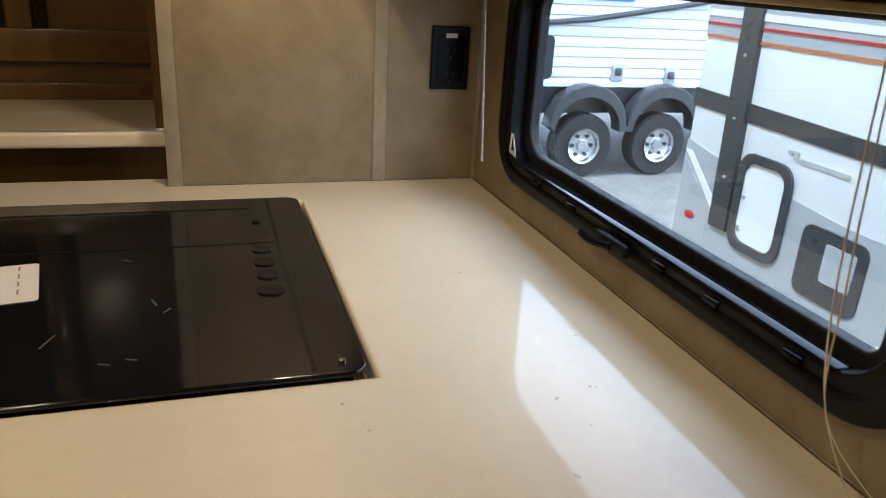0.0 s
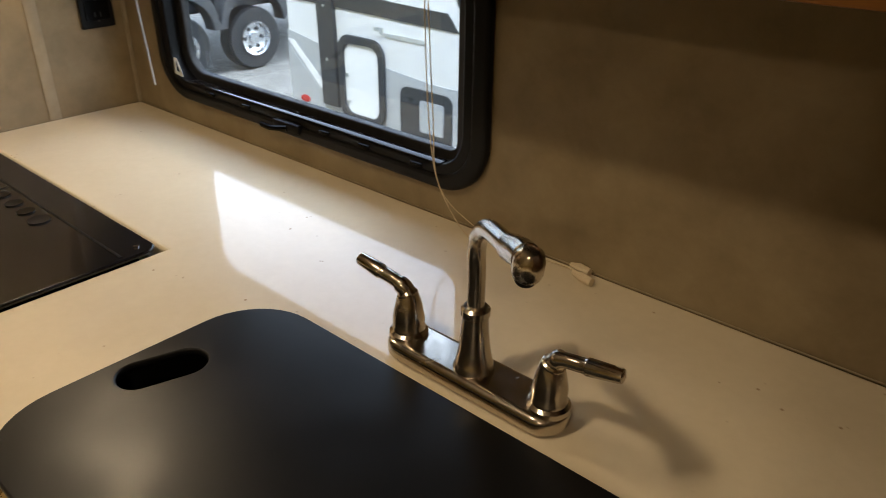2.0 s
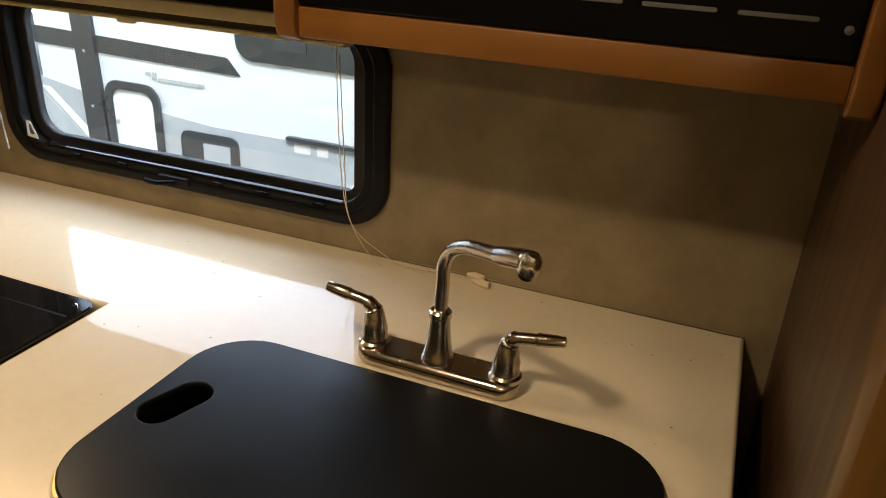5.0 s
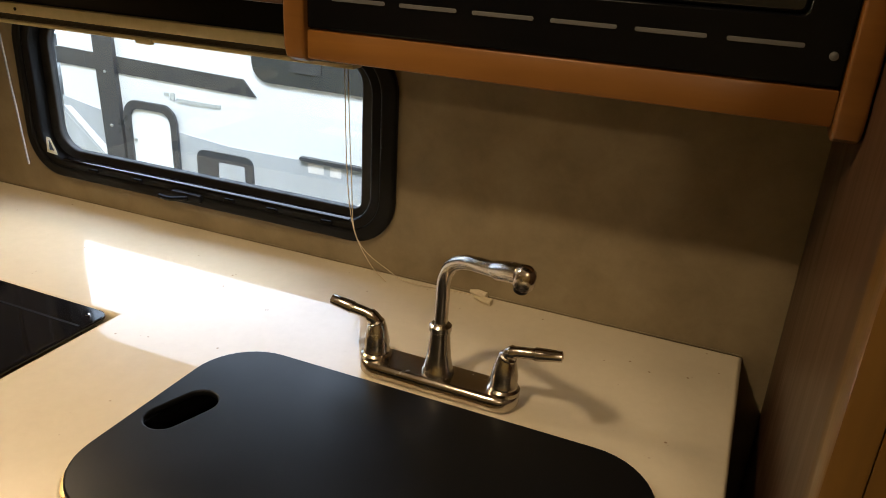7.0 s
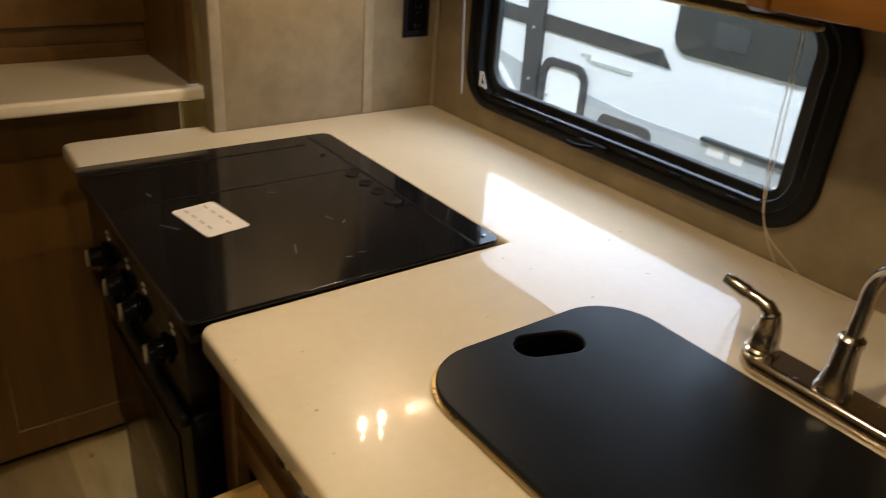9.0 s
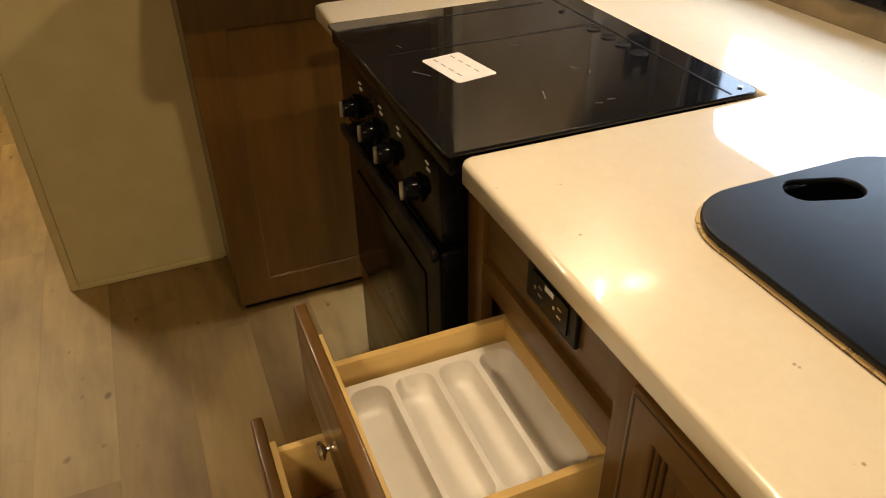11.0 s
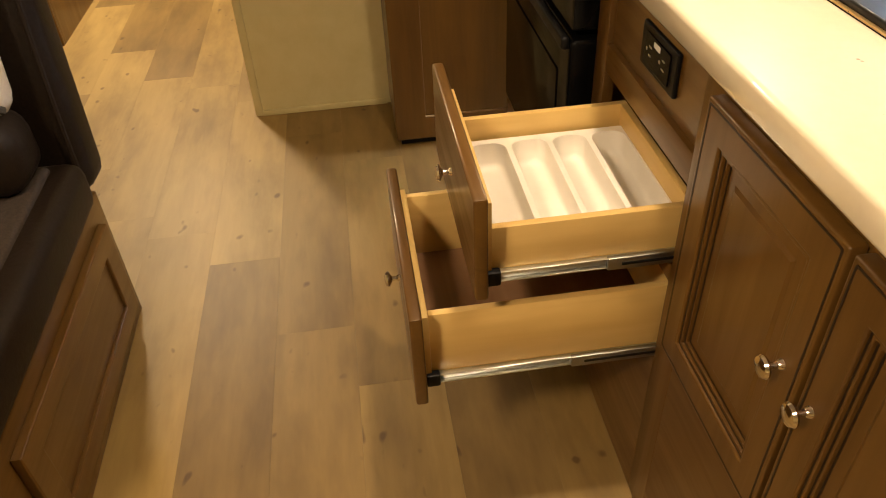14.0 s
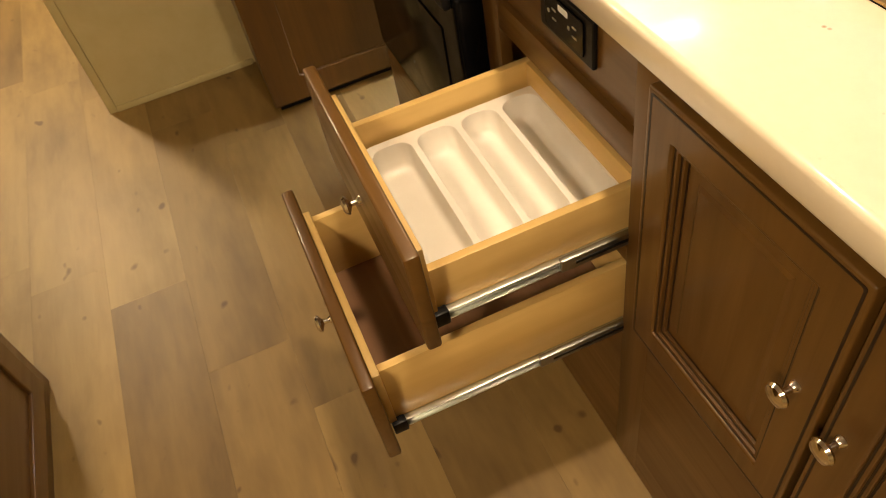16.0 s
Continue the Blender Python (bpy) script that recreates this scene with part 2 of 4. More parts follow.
# ---------------------------------------------------------------- mesh tools
def empty(name, at, label="", category="", group="", kind=""):
    e = new(name)
    e.location = at
    e.empty_display_size = 0.05
    return tagged(e, label, category, group, kind)


def root_of(ob):
    while ob.parent:
        ob = ob.parent
    return ob


def finish(bm, name):
    me = bpy.data.meshes.new(name)
    bm.to_mesh(me)
    bm.free()
    return me


def smooth(me, angle=35):
    me.polygons.foreach_set("use_smooth", [True] * len(me.polygons))
    me.set_sharp_from_angle(angle=radians(angle))


def part(name, bm, mat, parent=None, label="", round_angle=35):
    """One mesh object; bm is in world metres and is moved to its thing's base."""
    me = finish(bm, name) if isinstance(bm, bmesh.types.BMesh) else bm
    if parent is not None:
        me.transform(Matrix.Translation(-root_of(parent).location))
    smooth(me, round_angle)
    me.materials.append(mat)
    ob = new(name, me)
    if parent is not None:
        ob.parent = parent
    if label:
        ob["label"] = label
    return ob


def thing(name, bm, mat, label, category, group="", kind="", at=None):
    me = finish(bm, name) if isinstance(bm, bmesh.types.BMesh) else bm
    at = at or (0, 0, 0)
    me.transform(Matrix.Translation(-Vector(at)))
    smooth(me)
    me.materials.append(mat)
    ob = new(name, me)
    ob.location = at
    return tagged(ob, label, category, group, kind)


def box(x0, x1, y0, y1, z0, z1, bev=0.0, seg=2, bm=None):
    one = bmesh.new()
    bmesh.ops.create_cube(one, size=1)
    sx, sy, sz = x1 - x0, y1 - y0, z1 - z0
    bmesh.ops.transform(one, matrix=Matrix.Translation(((x0 + x1) / 2, (y0 + y1) / 2, (z0 + z1) / 2)) @ Matrix.Diagonal((sx, sy, sz, 1)), verts=one.verts)
    if bev:
        bev = min(bev, 0.45 * min(sx, sy, sz))
        bmesh.ops.bevel(one, geom=one.edges[:], offset=bev, segments=seg, affect="EDGES", profile=0.5)
    return join(bm, one)


def join(bm, one):
    if bm is None:
        return one
    me = finish(one, "piece")
    bm.from_mesh(me)
    bpy.data.meshes.remove(me)
    return bm


def moved(bm, m):
    bmesh.ops.transform(bm, matrix=m, verts=bm.verts)
    return bm


def rounded(x0, x1, y0, y1, r, seg=7):
    """Corner points of a rounded rectangle; r is one radius or four (from lower left, counter-clockwise)."""
    rs = r if isinstance(r, (tuple, list)) else (r,) * 4
    out = []
    for (cx, cy, a), q in zip(((x0, y0, 180), (x1, y0, 270), (x1, y1, 0), (x0, y1, 90)), rs):
        px = cx + q if cx == x0 else cx - q
        py = cy + q if cy == y0 else cy - q
        n = seg if q > 1e-5 else 0
        for i in range(n + 1):
            w = radians(a + 90 * i / max(n, 1))
            out.append((px + q * math.cos(w), py + q * math.sin(w)))
    return out


def slab(loops, z0, z1, bev=0.0, res=2, m=None):
    """A plate with outline loops[0] and holes loops[1:], edges rounded by bev; returns a mesh."""
    cu = bpy.data.curves.new("slab", "CURVE")
    cu.dimensions, cu.fill_mode = "2D", "BOTH"
    half = (z1 - z0) / 2
    bev = min(bev, half * 0.98)
    cu.extrude, cu.bevel_depth, cu.offset, cu.bevel_resolution = half - bev, bev, -bev, res
    for loop in loops:
        sp = cu.splines.new("POLY")
        sp.points.add(len(loop) - 1)
        for p, (x, y) in zip(sp.points, loop):
            p.co = (x, y, 0, 1)
        sp.use_cyclic_u = True
    ob = bpy.data.objects.new("slab", cu)
    scene.collection.objects.link(ob)
    dg = bpy.context.evaluated_depsgraph_get()
    me = bpy.data.meshes.new_from_object(ob.evaluated_get(dg))
    me.materials.clear()
    bpy.data.objects.remove(ob)
    bpy.data.curves.remove(cu)
    me.transform(Matrix.Translation((0, 0, (z0 + z1) / 2)))
    if m is not None:
        me.transform(m)
    return me


# drawing plane (u, v, depth) to a face that looks to -y, and one that looks to +x
def facing_room(y):
    return Matrix(((1, 0, 0, 0), (0, 0, -1, y), (0, 1, 0, 0), (0, 0, 0, 1)))


def facing_x(x):
    return Matrix(((0, 0, 1, x), (1, 0, 0, 0), (0, 1, 0, 0), (0, 0, 0, 1)))


def lathe(profile, n=20, m=None, bm=None):
    one = bmesh.new()
    rings = []
    for r, z in profile:
        if r < 1e-6:
            rings.append([one.verts.new((0, 0, z))])
        else:
            rings.append([one.verts.new((r * math.cos(2 * math.pi * i / n), r * math.sin(2 * math.pi * i / n), z)) for i in range(n)])
    for a, b in zip(rings, rings[1:]):
        for i in range(n):
            j = (i + 1) % n
            if len(a) == 1 and len(b) > 1:
                one.faces.new((a[0], b[i], b[j]))
            elif len(b) == 1 and len(a) > 1:
                one.faces.new((a[i], a[j], b[0]))
            elif len(a) > 1:
                one.faces.new((a[i], a[j], b[j], b[i]))
    bmesh.ops.recalc_face_normals(one, faces=one.faces)
    if m is not None:
        moved(one, m)
    return join(bm, one)


def tube(points, radius, n=10, bm=None):
    """A closed round bar along points; radius may be a list."""
    one = bmesh.new()
    pts = [Vector(p) for p in points]
    rad = radius if isinstance(radius, (list, tuple)) else [radius] * len(pts)
    rings, side = [], None
    for i, p in enumerate(pts):
        d = (pts[min(i + 1, len(pts) - 1)] - pts[max(i - 1, 0)]).normalized()
        if side is None:
            side = d.orthogonal().normalized()
        side = (side - d * side.dot(d)).normalized()
        up = d.cross(side)
        rings.append([one.verts.new(p + (side * math.cos(2 * math.pi * k / n) + up * math.sin(2 * math.pi * k / n)) * rad[i]) for k in range(n)])
    for a, b in zip(rings, rings[1:]):
        for k in range(n):
            one.faces.new((a[k], a[(k + 1) % n], b[(k + 1) % n], b[k]))
    one.faces.new(rings[0][::-1])
    one.faces.new(rings[-1])
    bmesh.ops.recalc_face_normals(one, faces=one.faces)
    return join(bm, one)


def bend(points, steps=8):
    """A smooth line through the given points."""
    p = [Vector(q) for q in points]
    p = [2 * p[0] - p[1]] + p + [2 * p[-1] - p[-2]]
    out = []
    for a, b, c, d in zip(p, p[1:], p[2:], p[3:]):
        for i in range(steps):
            t = i / steps
            out.append(0.5 * ((2 * b) + (c - a) * t + (2 * a - 5 * b + 4 * c - d) * t * t + (3 * b - a - 3 * c + d) * t ** 3))
    out.append(p[-2])
    return out


# ---------------------------------------------------------------- the large structure
WY = 0.02            # window wall, inner face
CT = 0.90            # counter top
FACE = -0.815        # face of the base cabinets
CEIL = 2.0

floor = thing("floor", box(-5.2, 4.2, -3.4, 0.02, -0.06, -0.004), M_SUBFLOOR, "wood-look vinyl plank floor", "floor", kind="structure")
thing("ceiling", box(-5.2, 4.2, -3.4, 0.3, CEIL, CEIL + 0.05), M_CEIL, "off-white panelled caravan ceiling", "ceiling", kind="structure")

WIN = (0.146, 1.036, 0.952, 1.318)     # window opening with its frame, x0 x1 z0 z1
wall = slab([rounded(-0.05, 2.3, -0.05, CEIL, 0), rounded(WIN[0] + 0.02, WIN[1] - 0.02, WIN[2] + 0.02, WIN[3] - 0.02, 0.07)],
            -0.05, 0.0, m=facing_room(WY))
thing("wall_window", wall, M_WALL, "mottled beige wallboard behind sink and window", "wall", kind="structure")
end_wall = thing("wall_slide_end", box(-0.05, 0.0, -0.56, WY, 0.5, CEIL), M_WALL, "mottled beige wallboard beside the cooktop", "wall", kind="structure")
for name, b in (("wall_far", (-5.2, -5.15, -3.4, 0.02)), ("wall_near", (4.15, 4.2, -3.4, 0.02)), ("wall_entry", (-5.15, 4.15, -3.4, -3.35)),
                ("wall_rear_left", (-5.15, -0.6, -0.03, 0.02)), ("wall_rear_right", (2.3, 4.15, -0.03, 0.02))):
    thing(name, box(*b, 0, CEIL), M_CREAM, "plain cream wallboard", "wall", kind="structure")

# cream wall of the bathroom, with corner strip and base strip
bath = thing("wall_bathroom", box(-1.9, -0.548, -1.580, -0.56, 0, CEIL), M_CREAM, "pale cream vinyl wallboard end wall of the bathroom", "wall", kind="structure")
part("corner_strip", box(-0.554, -0.542, -1.585, -1.560, 0, CEIL, 0.003), M_CREAM, bath)
part("base_strip", box(-0.547, -0.538, -1.560, -1.130, 0, 0.020, 0.003), M_CREAM, bath)

# joints and edge trims of the end wall
part("seam_strip", box(0.0, 0.004, -0.190, -0.165, CT, CEIL, 0.0015), M_TRIM, end_wall)
part("edge_strip", box(0.0, 0.005, -0.56, -0.535, CT, CEIL, 0.0015), M_TRIM, end_wall)
part("corner_trim", box(0.0, 0.008, WY - 0.008, WY, CT, CEIL, 0.002), M_TRIM, end_wall)


# ---------------------------------------------------------------- countertop
SINK = (0.942, 1.578, -0.688, -0.324)
counter_outline = [(-0.052, -0.56), (-0.052, -0.838), (-0.047, -0.852), (-0.040, -0.858), (0.108, -0.858), (0.118, -0.850), (0.118, -0.338),
                   (0.722, -0.338), (0.722, -0.840), (0.727, -0.851), (0.738, -0.858), (1.645, -0.858), (1.645, WY), (0.0, WY), (0.0, -0.56)]
top = slab([counter_outline, rounded(SINK[0] + 0.004, SINK[1] - 0.004, SINK[2] + 0.004, SINK[3] - 0.004, 0.085)], CT - 0.036, CT, 0.007, 3)
ctop = thing("countertop", top, M_COUNTER, "glossy cream speckled solid-surface countertop", "countertop")
part("caulk_bead", tube([(0.004, WY - 0.002, CT + 0.001), (1.643, WY - 0.002, CT + 0.001)], 0.0013, 6), M_WALL, ctop, "beige caulk line along the wall")
part("caulk_bead", tube([(0.002, -0.558, CT + 0.001), (0.002, WY - 0.004, CT + 0.001)], 0.0013, 6), M_WALL, ctop, "beige caulk line along the wall")

# black sink with its cover board
sink = empty("sink", (1.28, -0.5, CT - 0.2), "black composite sink set below the cream countertop", "sink")
r_out = rounded(SINK[0] + 0.003, SINK[1] - 0.003, SINK[2] + 0.003, SINK[3] - 0.003, 0.085)
part("basin", slab([rounded(SINK[0] + 0.006, SINK[1] - 0.006, SINK[2] + 0.006, SINK[3] - 0.006, 0.083), rounded(SINK[0] + 0.02, SINK[1] - 0.02, SINK[2] + 0.02, SINK[3] - 0.02, 0.07)], CT - 0.19, CT - 0.0025), M_BLKMAT, sink)
part("basin_floor", slab([r_out], CT - 0.20, CT - 0.191), M_BLKMAT, sink)
part("rim", slab([rounded(SINK[0], SINK[1], SINK[2], SINK[3], 0.089), rounded(SINK[0] + 0.006, SINK[1] - 0.006, SINK[2] + 0.006, SINK[3] - 0.006, 0.083)], CT + 0.0003, CT + 0.003, 0.001),
     material("brass_coloured_edge", (0.55, 0.40, 0.18), 0.35, 0.7, build=smudged(0.25, 0.45, 40)), sink)
slot = [(x, y) for x, y in rounded(-0.048, 0.048, -0.024, 0.024, 0.0235, 7)]
ang = radians(72)
slot = [(0.995 + x * math.cos(ang) - y * math.sin(ang), -0.498 + x * math.sin(ang) + y * math.cos(ang)) for x, y in slot]
board = slab([rounded(SINK[0] + 0.004, SINK[1] - 0.004, SINK[2] + 0.004, SINK[3] - 0.004, 0.086, 10), slot], CT + 0.0032, CT + 0.0115, 0.0025, 2)
thing("sink_cover", board, M_BLKMAT, "matt black sink cover board with an oval finger slot", "sink cover")


# ---------------------------------------------------------------- faucet
faucet = empty("faucet", (1.240, -0.270, CT), "brushed nickel two-handle kitchen faucet with swivel spout", "faucet")
FX, FY = 1.254, -0.281
part("base_plate", slab([rounded(FX - 0.118, FX + 0.118, FY - 0.029, FY + 0.029, 0.028, 8)], CT + 0.0005, CT + 0.024, 0.008, 4), M_NICKEL, faucet)
part("spout_base", lathe([(0.0, 0.022), (0.0225, 0.022), (0.0225, 0.027), (0.0200, 0.032), (0.0165, 0.052), (0.0140, 0.082), (0.0140, 0.088), (0.0155, 0.090), (0.0155, 0.097), (0.0125, 0.100), (0.0, 0.100)], 24, pose(FX, FY, CT)), M_NICKEL, faucet)
line = [(FX, FY, CT + 0.085), (FX + 0.001, FY - 0.001, CT + 0.135), (1.258, -0.287, CT + 0.170), (1.272, -0.299, CT + 0.196), (1.296, -0.319, CT + 0.214), (1.330, -0.347, CT + 0.227), (1.366, -0.376, CT + 0.238)]
part("spout", tube(bend(line, 6), 0.0092, 14), M_NICKEL, faucet)
head = [(1.350, -0.363, CT + 0.234), (1.356, -0.368, CT + 0.236), (1.378, -0.386, CT + 0.246), (1.392, -0.398, CT + 0.251)]
aer = part("spray_head", tube(head, [0.0100, 0.0116, 0.0120, 0.0120], 16), M_NICKEL, faucet)
part("head_cap", lathe([(0.0, 0.017), (0.008, 0.0155), (0.0135, 0.010), (0.0155, 0.002), (0.0155, -0.010), (0.0145, -0.015), (0.0125, -0.017), (0.0, -0.017)], 20, pose(1.396, -0.401, CT + 0.2505, 12, 14, 0) @ Matrix.Diagonal((0.78, 0.78, 0.80, 1.0))), M_NICKEL, aer)
part("aerator_ring", lathe([(0.006, 0), (0.0082, 0.0), (0.0082, 0.010), (0.006, 0.010)], 16, pose(1.391, -0.397, CT + 0.2325, 12, 14, 0)), M_BLKPLA, aer)


def lever(hx, side, tip):
    h = part("handle", lathe([(0.0, 0.022), (0.0225, 0.022), (0.0225, 0.028), (0.0190, 0.031), (0.0190, 0.034), (0.0178, 0.036), (0.0185, 0.046), (0.0165, 0.056), (0.0140, 0.068), (0.011, 0.077), (0.0, 0.080)], 20, pose(hx, FY, CT)), M_NICKEL, faucet)
    t = Vector(tip)
    a = Vector((hx, FY, CT + 0.066))
    b = Vector((hx + side * 0.013, FY - 0.003, CT + 0.087))
    c = t + (b - t) * 0.62
    part("lever", tube([*bend([a, a + Vector((side * 0.003, 0, 0.012)), b, c], 5), c + (t - c) * 0.05, c + (t - c) * 0.08, c + (t - c) * 0.90, t - (t - c) * 0.04, t],
                       [0.0125] * 5 + [0.0100] * 5 + [0.0078] * 6 + [0.0088, 0.0092, 0.0076, 0.0070, 0.003], 14), M_NICKEL, h)


lever(FX - 0.096, -1, (1.088, -0.289, CT + 0.099))
lever(FX + 0.096, 1, (1.424, -0.277, CT + 0.094))


# ---------------------------------------------------------------- range
SX0, SX1, SY0, SY1 = 0.122, 0.718, -0.874, -0.340
RX1 = 0.659          # right end of the range front
stove = empty("range", (0.42, -0.6, 0.0), "black built-in gas range with closed glass cover", "stove")
part("body", box(SX0 + 0.004, RX1 - 0.002, -0.800, SY1 - 0.01, 0.24, CT - 0.002), M_BLACK, stove)
cover = part("glass_cover", slab([rounded(SX0 - 0.006, SX1 + 0.006, SY0, SY1 - 0.006, (0.012, 0.012, 0.022, 0.022))], CT + 0.0008, CT + 0.0075, 0.003, 3), M_GLASSBLK, stove)
part("hinge_strip", box(SX0 + 0.004, SX1 - 0.004, SY1 - 0.062, SY1 - 0.058, CT + 0.0074, CT + 0.0083), M_BLKMAT, cover)
part("side_seam", box(SX0 + 0.05, SX0 + 0.054, SY0 + 0.03, SY1 - 0.09, CT + 0.0074, CT + 0.0083), M_BLKMAT, cover)
part("cross_seam", box(0.335, 0.339, SY0 + 0.02, SY1 - 0.065, CT + 0.0074, CT + 0.0081), M_BLKMAT, cover)
for vx, vr in ((0.245, 0.006), (0.365, 0.0135), (0.415, 0.0135), (0.460, 0.0135), (0.508, 0.0165)):
    part("vent_hole", lathe([(0, 0.0070), (vr, 0.0070), (vr, 0.0095), (vr * 0.7, 0.0087), (0, 0.0087)], 18, pose(vx, -0.425, CT)), M_BLKMAT, cover)
# thin grey bars paint reflected glints onto the black glass
for sx, sy, sr, sl in ((0.52, -0.56, 20, 0.030), (0.545, -0.545, -35, 0.022), (0.38, -0.60, 60, 0.028), (0.60, -0.66, -20, 0.05), (0.44, -0.80, 35, 0.06), (0.30, -0.79, 10, 0.03), (0.66, -0.60, 70, 0.02), (0.655, -0.575, 70, 0.02)):
    part("scuff", moved(box(-sl * 0.3, sl * 0.3, -0.0010, 0.0010, 0.0076, 0.0079), pose(sx, sy, CT, 0, 0, sr)), M_GLINT, cover, "grey glint painted on the glass")
part("bumper", lathe([(0, 0.007), (0.004, 0.007), (0.004, 0.0098), (0, 0.0102)], 10, pose(0.70, -0.37, CT)), M_KNOB, cover)
part("trim_lip", box(SX0, RX1 + 0.058, -0.868, -0.83, CT - 0.032, CT - 0.001, 0.006), M_BLACK, stove)
ctrl = part("control_panel", box(SX0, RX1, -0.858, -0.80, 0.715, CT - 0.033, 0.008), M_BLACK, stove)
for i, kx in enumerate((0.232, 0.350, 0.442, 0.574)):
    km = Matrix.Translation((kx, -0.858, 0.778)) @ pose(0, 0, 0, 90)
    k = part("control_knob", lathe([(0, 0), (0.024, 0), (0.024, 0.006), (0.0195, 0.009), (0.0175, 0.026), (0.015, 0.030), (0, 0.030)], 20, km), M_BLACK, stove)
    part("pointer", box(kx - 0.0035, kx + 0.0035, -0.893, -0.886, 0.762, 0.794, 0.002), M_ZINC, k)
    part("dial_mark", box(kx + 0.032, kx + 0.046, -0.8595, -0.857, 0.826, 0.830), M_LABEL, ctrl)
    part("dial_mark", box(kx + 0.028, kx + 0.040, -0.8595, -0.857, 0.836, 0.839), M_LABEL, ctrl)
door = part("oven_door", box(SX0 + 0.004, RX1 - 0.002, -0.858, -0.802, 0.340, 0.700, 0.012, 3), M_BLACK, stove)
part("door_window", box(SX0 + 0.07, RX1 - 0.07, -0.861, -0.857, 0.42, 0.62, 0.002), M_BLACK, door)
part("door_handle", box(SX0 + 0.01, RX1 - 0.01, -0.872, -0.857, 0.680, 0.704, 0.006, 3), M_BLKPLA, door)
part("kick_board", box(SX0 - 0.07, RX1 - 0.002, -0.835, -0.80, 0.0, 0.330, 0.003), M_CABX, stove, "stained wood board below the oven")

card = empty("instruction_card", (0.42, -0.728, CT + 0.0076), "white printed care card lying on the cooktop glass", "card")
cm = Matrix.Translation((0.438, -0.733, CT + 0.0077)) @ pose(0, 0, 0, 0, 0, 9)
part("card", slab([rounded(-0.060, 0.060, -0.038, 0.038, 0.006, 4)], 0, 0.0008, m=cm), M_PAPER, card)
random.seed(4)
for i in range(8):
    u, v = -0.045 + 0.025 * (i % 4), -0.018 + 0.034 * (i // 4)
    part("print_mark", moved(box(u - 0.007, u + 0.007, v - 0.0012, v + 0.0012, 0.0009, 0.0012), cm @ pose(0, 0, 0)), M_INK, card)


# ---------------------------------------------------------------- cabinet doors and drawers
def mushroom_knob(parent, m):
    part("knob", lathe([(0, 0), (0.0085, 0), (0.0075, 0.003), (0.0045, 0.007), (0.0045, 0.016), (0.009, 0.019), (0.0155, 0.022), (0.0165, 0.025), (0.014, 0.029), (0.007, 0.0315), (0, 0.032)], 18, m @ Matrix.Scale(0.80, 4)), M_KNOB, parent, "polished nickel mushroom knob")


def room_door(parent, x0, x1, z0, z1, y, knob_at=None, name="door"):
    """A raised-panel door on a face that looks to -y; its front lies at y."""
    px0, px1, pz0, pz1 = x0 + 0.043, x1 - 0.043, z0 + 0.045, z1 - 0.045

    def ring(o, i, d0, d1, bev=0.0):
        return slab([rounded(px0 + o, px1 - o, pz0 + o, pz1 - o, 0.001, 1), rounded(px0 + i, px1 - i, pz0 + i, pz1 - i, 0.001, 1)], d0, d1, bev, 1, facing_room(y))

    d = part(name, slab([rounded(x0, x1, z0, z1, 0.003, 2), rounded(px0, px1, pz0, pz1, 0.001, 1)], -0.019, 0.0, 0.003, 2, facing_room(y)), M_CABZ, parent)
    part("edge_glaze", slab([rounded(x0 + 0.0055, x1 - 0.0055, z0 + 0.0055, z1 - 0.0055, 0.003, 2), rounded(x0 + 0.0082, x1 - 0.0082, z0 + 0.0082, z1 - 0.0082, 0.003, 2)], -0.002, 0.0004, m=facing_room(y)), M_GROOVE, d)
    # the frame steps down to the panel in three ledges, dark glaze in each corner
    for k in range(3):
        o, low = 0.0062 * k, -0.0042 * (k + 1)
        part("groove", ring(o + 0.0002, o + 0.0026, low - 0.002, low + 0.0003), M_GROOVE, d)
        if k < 2:
            part("bead", ring(o - 0.001, o + 0.0062, -0.0175, low, 0.0008), M_CABZ, d)
    one = bmesh.new()
    loops = []
    for g, dep in ((0.0114, -0.0128), (0.030, -0.0126), (0.035, -0.0100)):
        loops.append([one.verts.new((u, y - dep, v)) for u, v in ((px0 + g, pz0 + g), (px1 - g, pz0 + g), (px1 - g, pz1 - g), (px0 + g, pz1 - g))])
    for a, b in zip(loops, loops[1:]):
        for i in range(4):
            one.faces.new((a[i], a[(i + 1) % 4], b[(i + 1) % 4], b[i]))
    one.faces.new(loops[-1])
    back = [one.verts.new((v.co.x, y + 0.0170, v.co.z)) for v in loops[0]]
    for i in range(4):
        one.faces.new((back[i], back[(i + 1) % 4], loops[0][(i + 1) % 4], loops[0][i]))
    one.faces.new(back[::-1])
    bmesh.ops.recalc_face_normals(one, faces=one.faces)
    part("raised_panel", one, M_CABZ, d, round_angle=12)
    if knob_at:
        mushroom_knob(d, Matrix.Translation((knob_at[0], y, knob_at[1])) @ pose(0, 0, 0, 90))
    return d


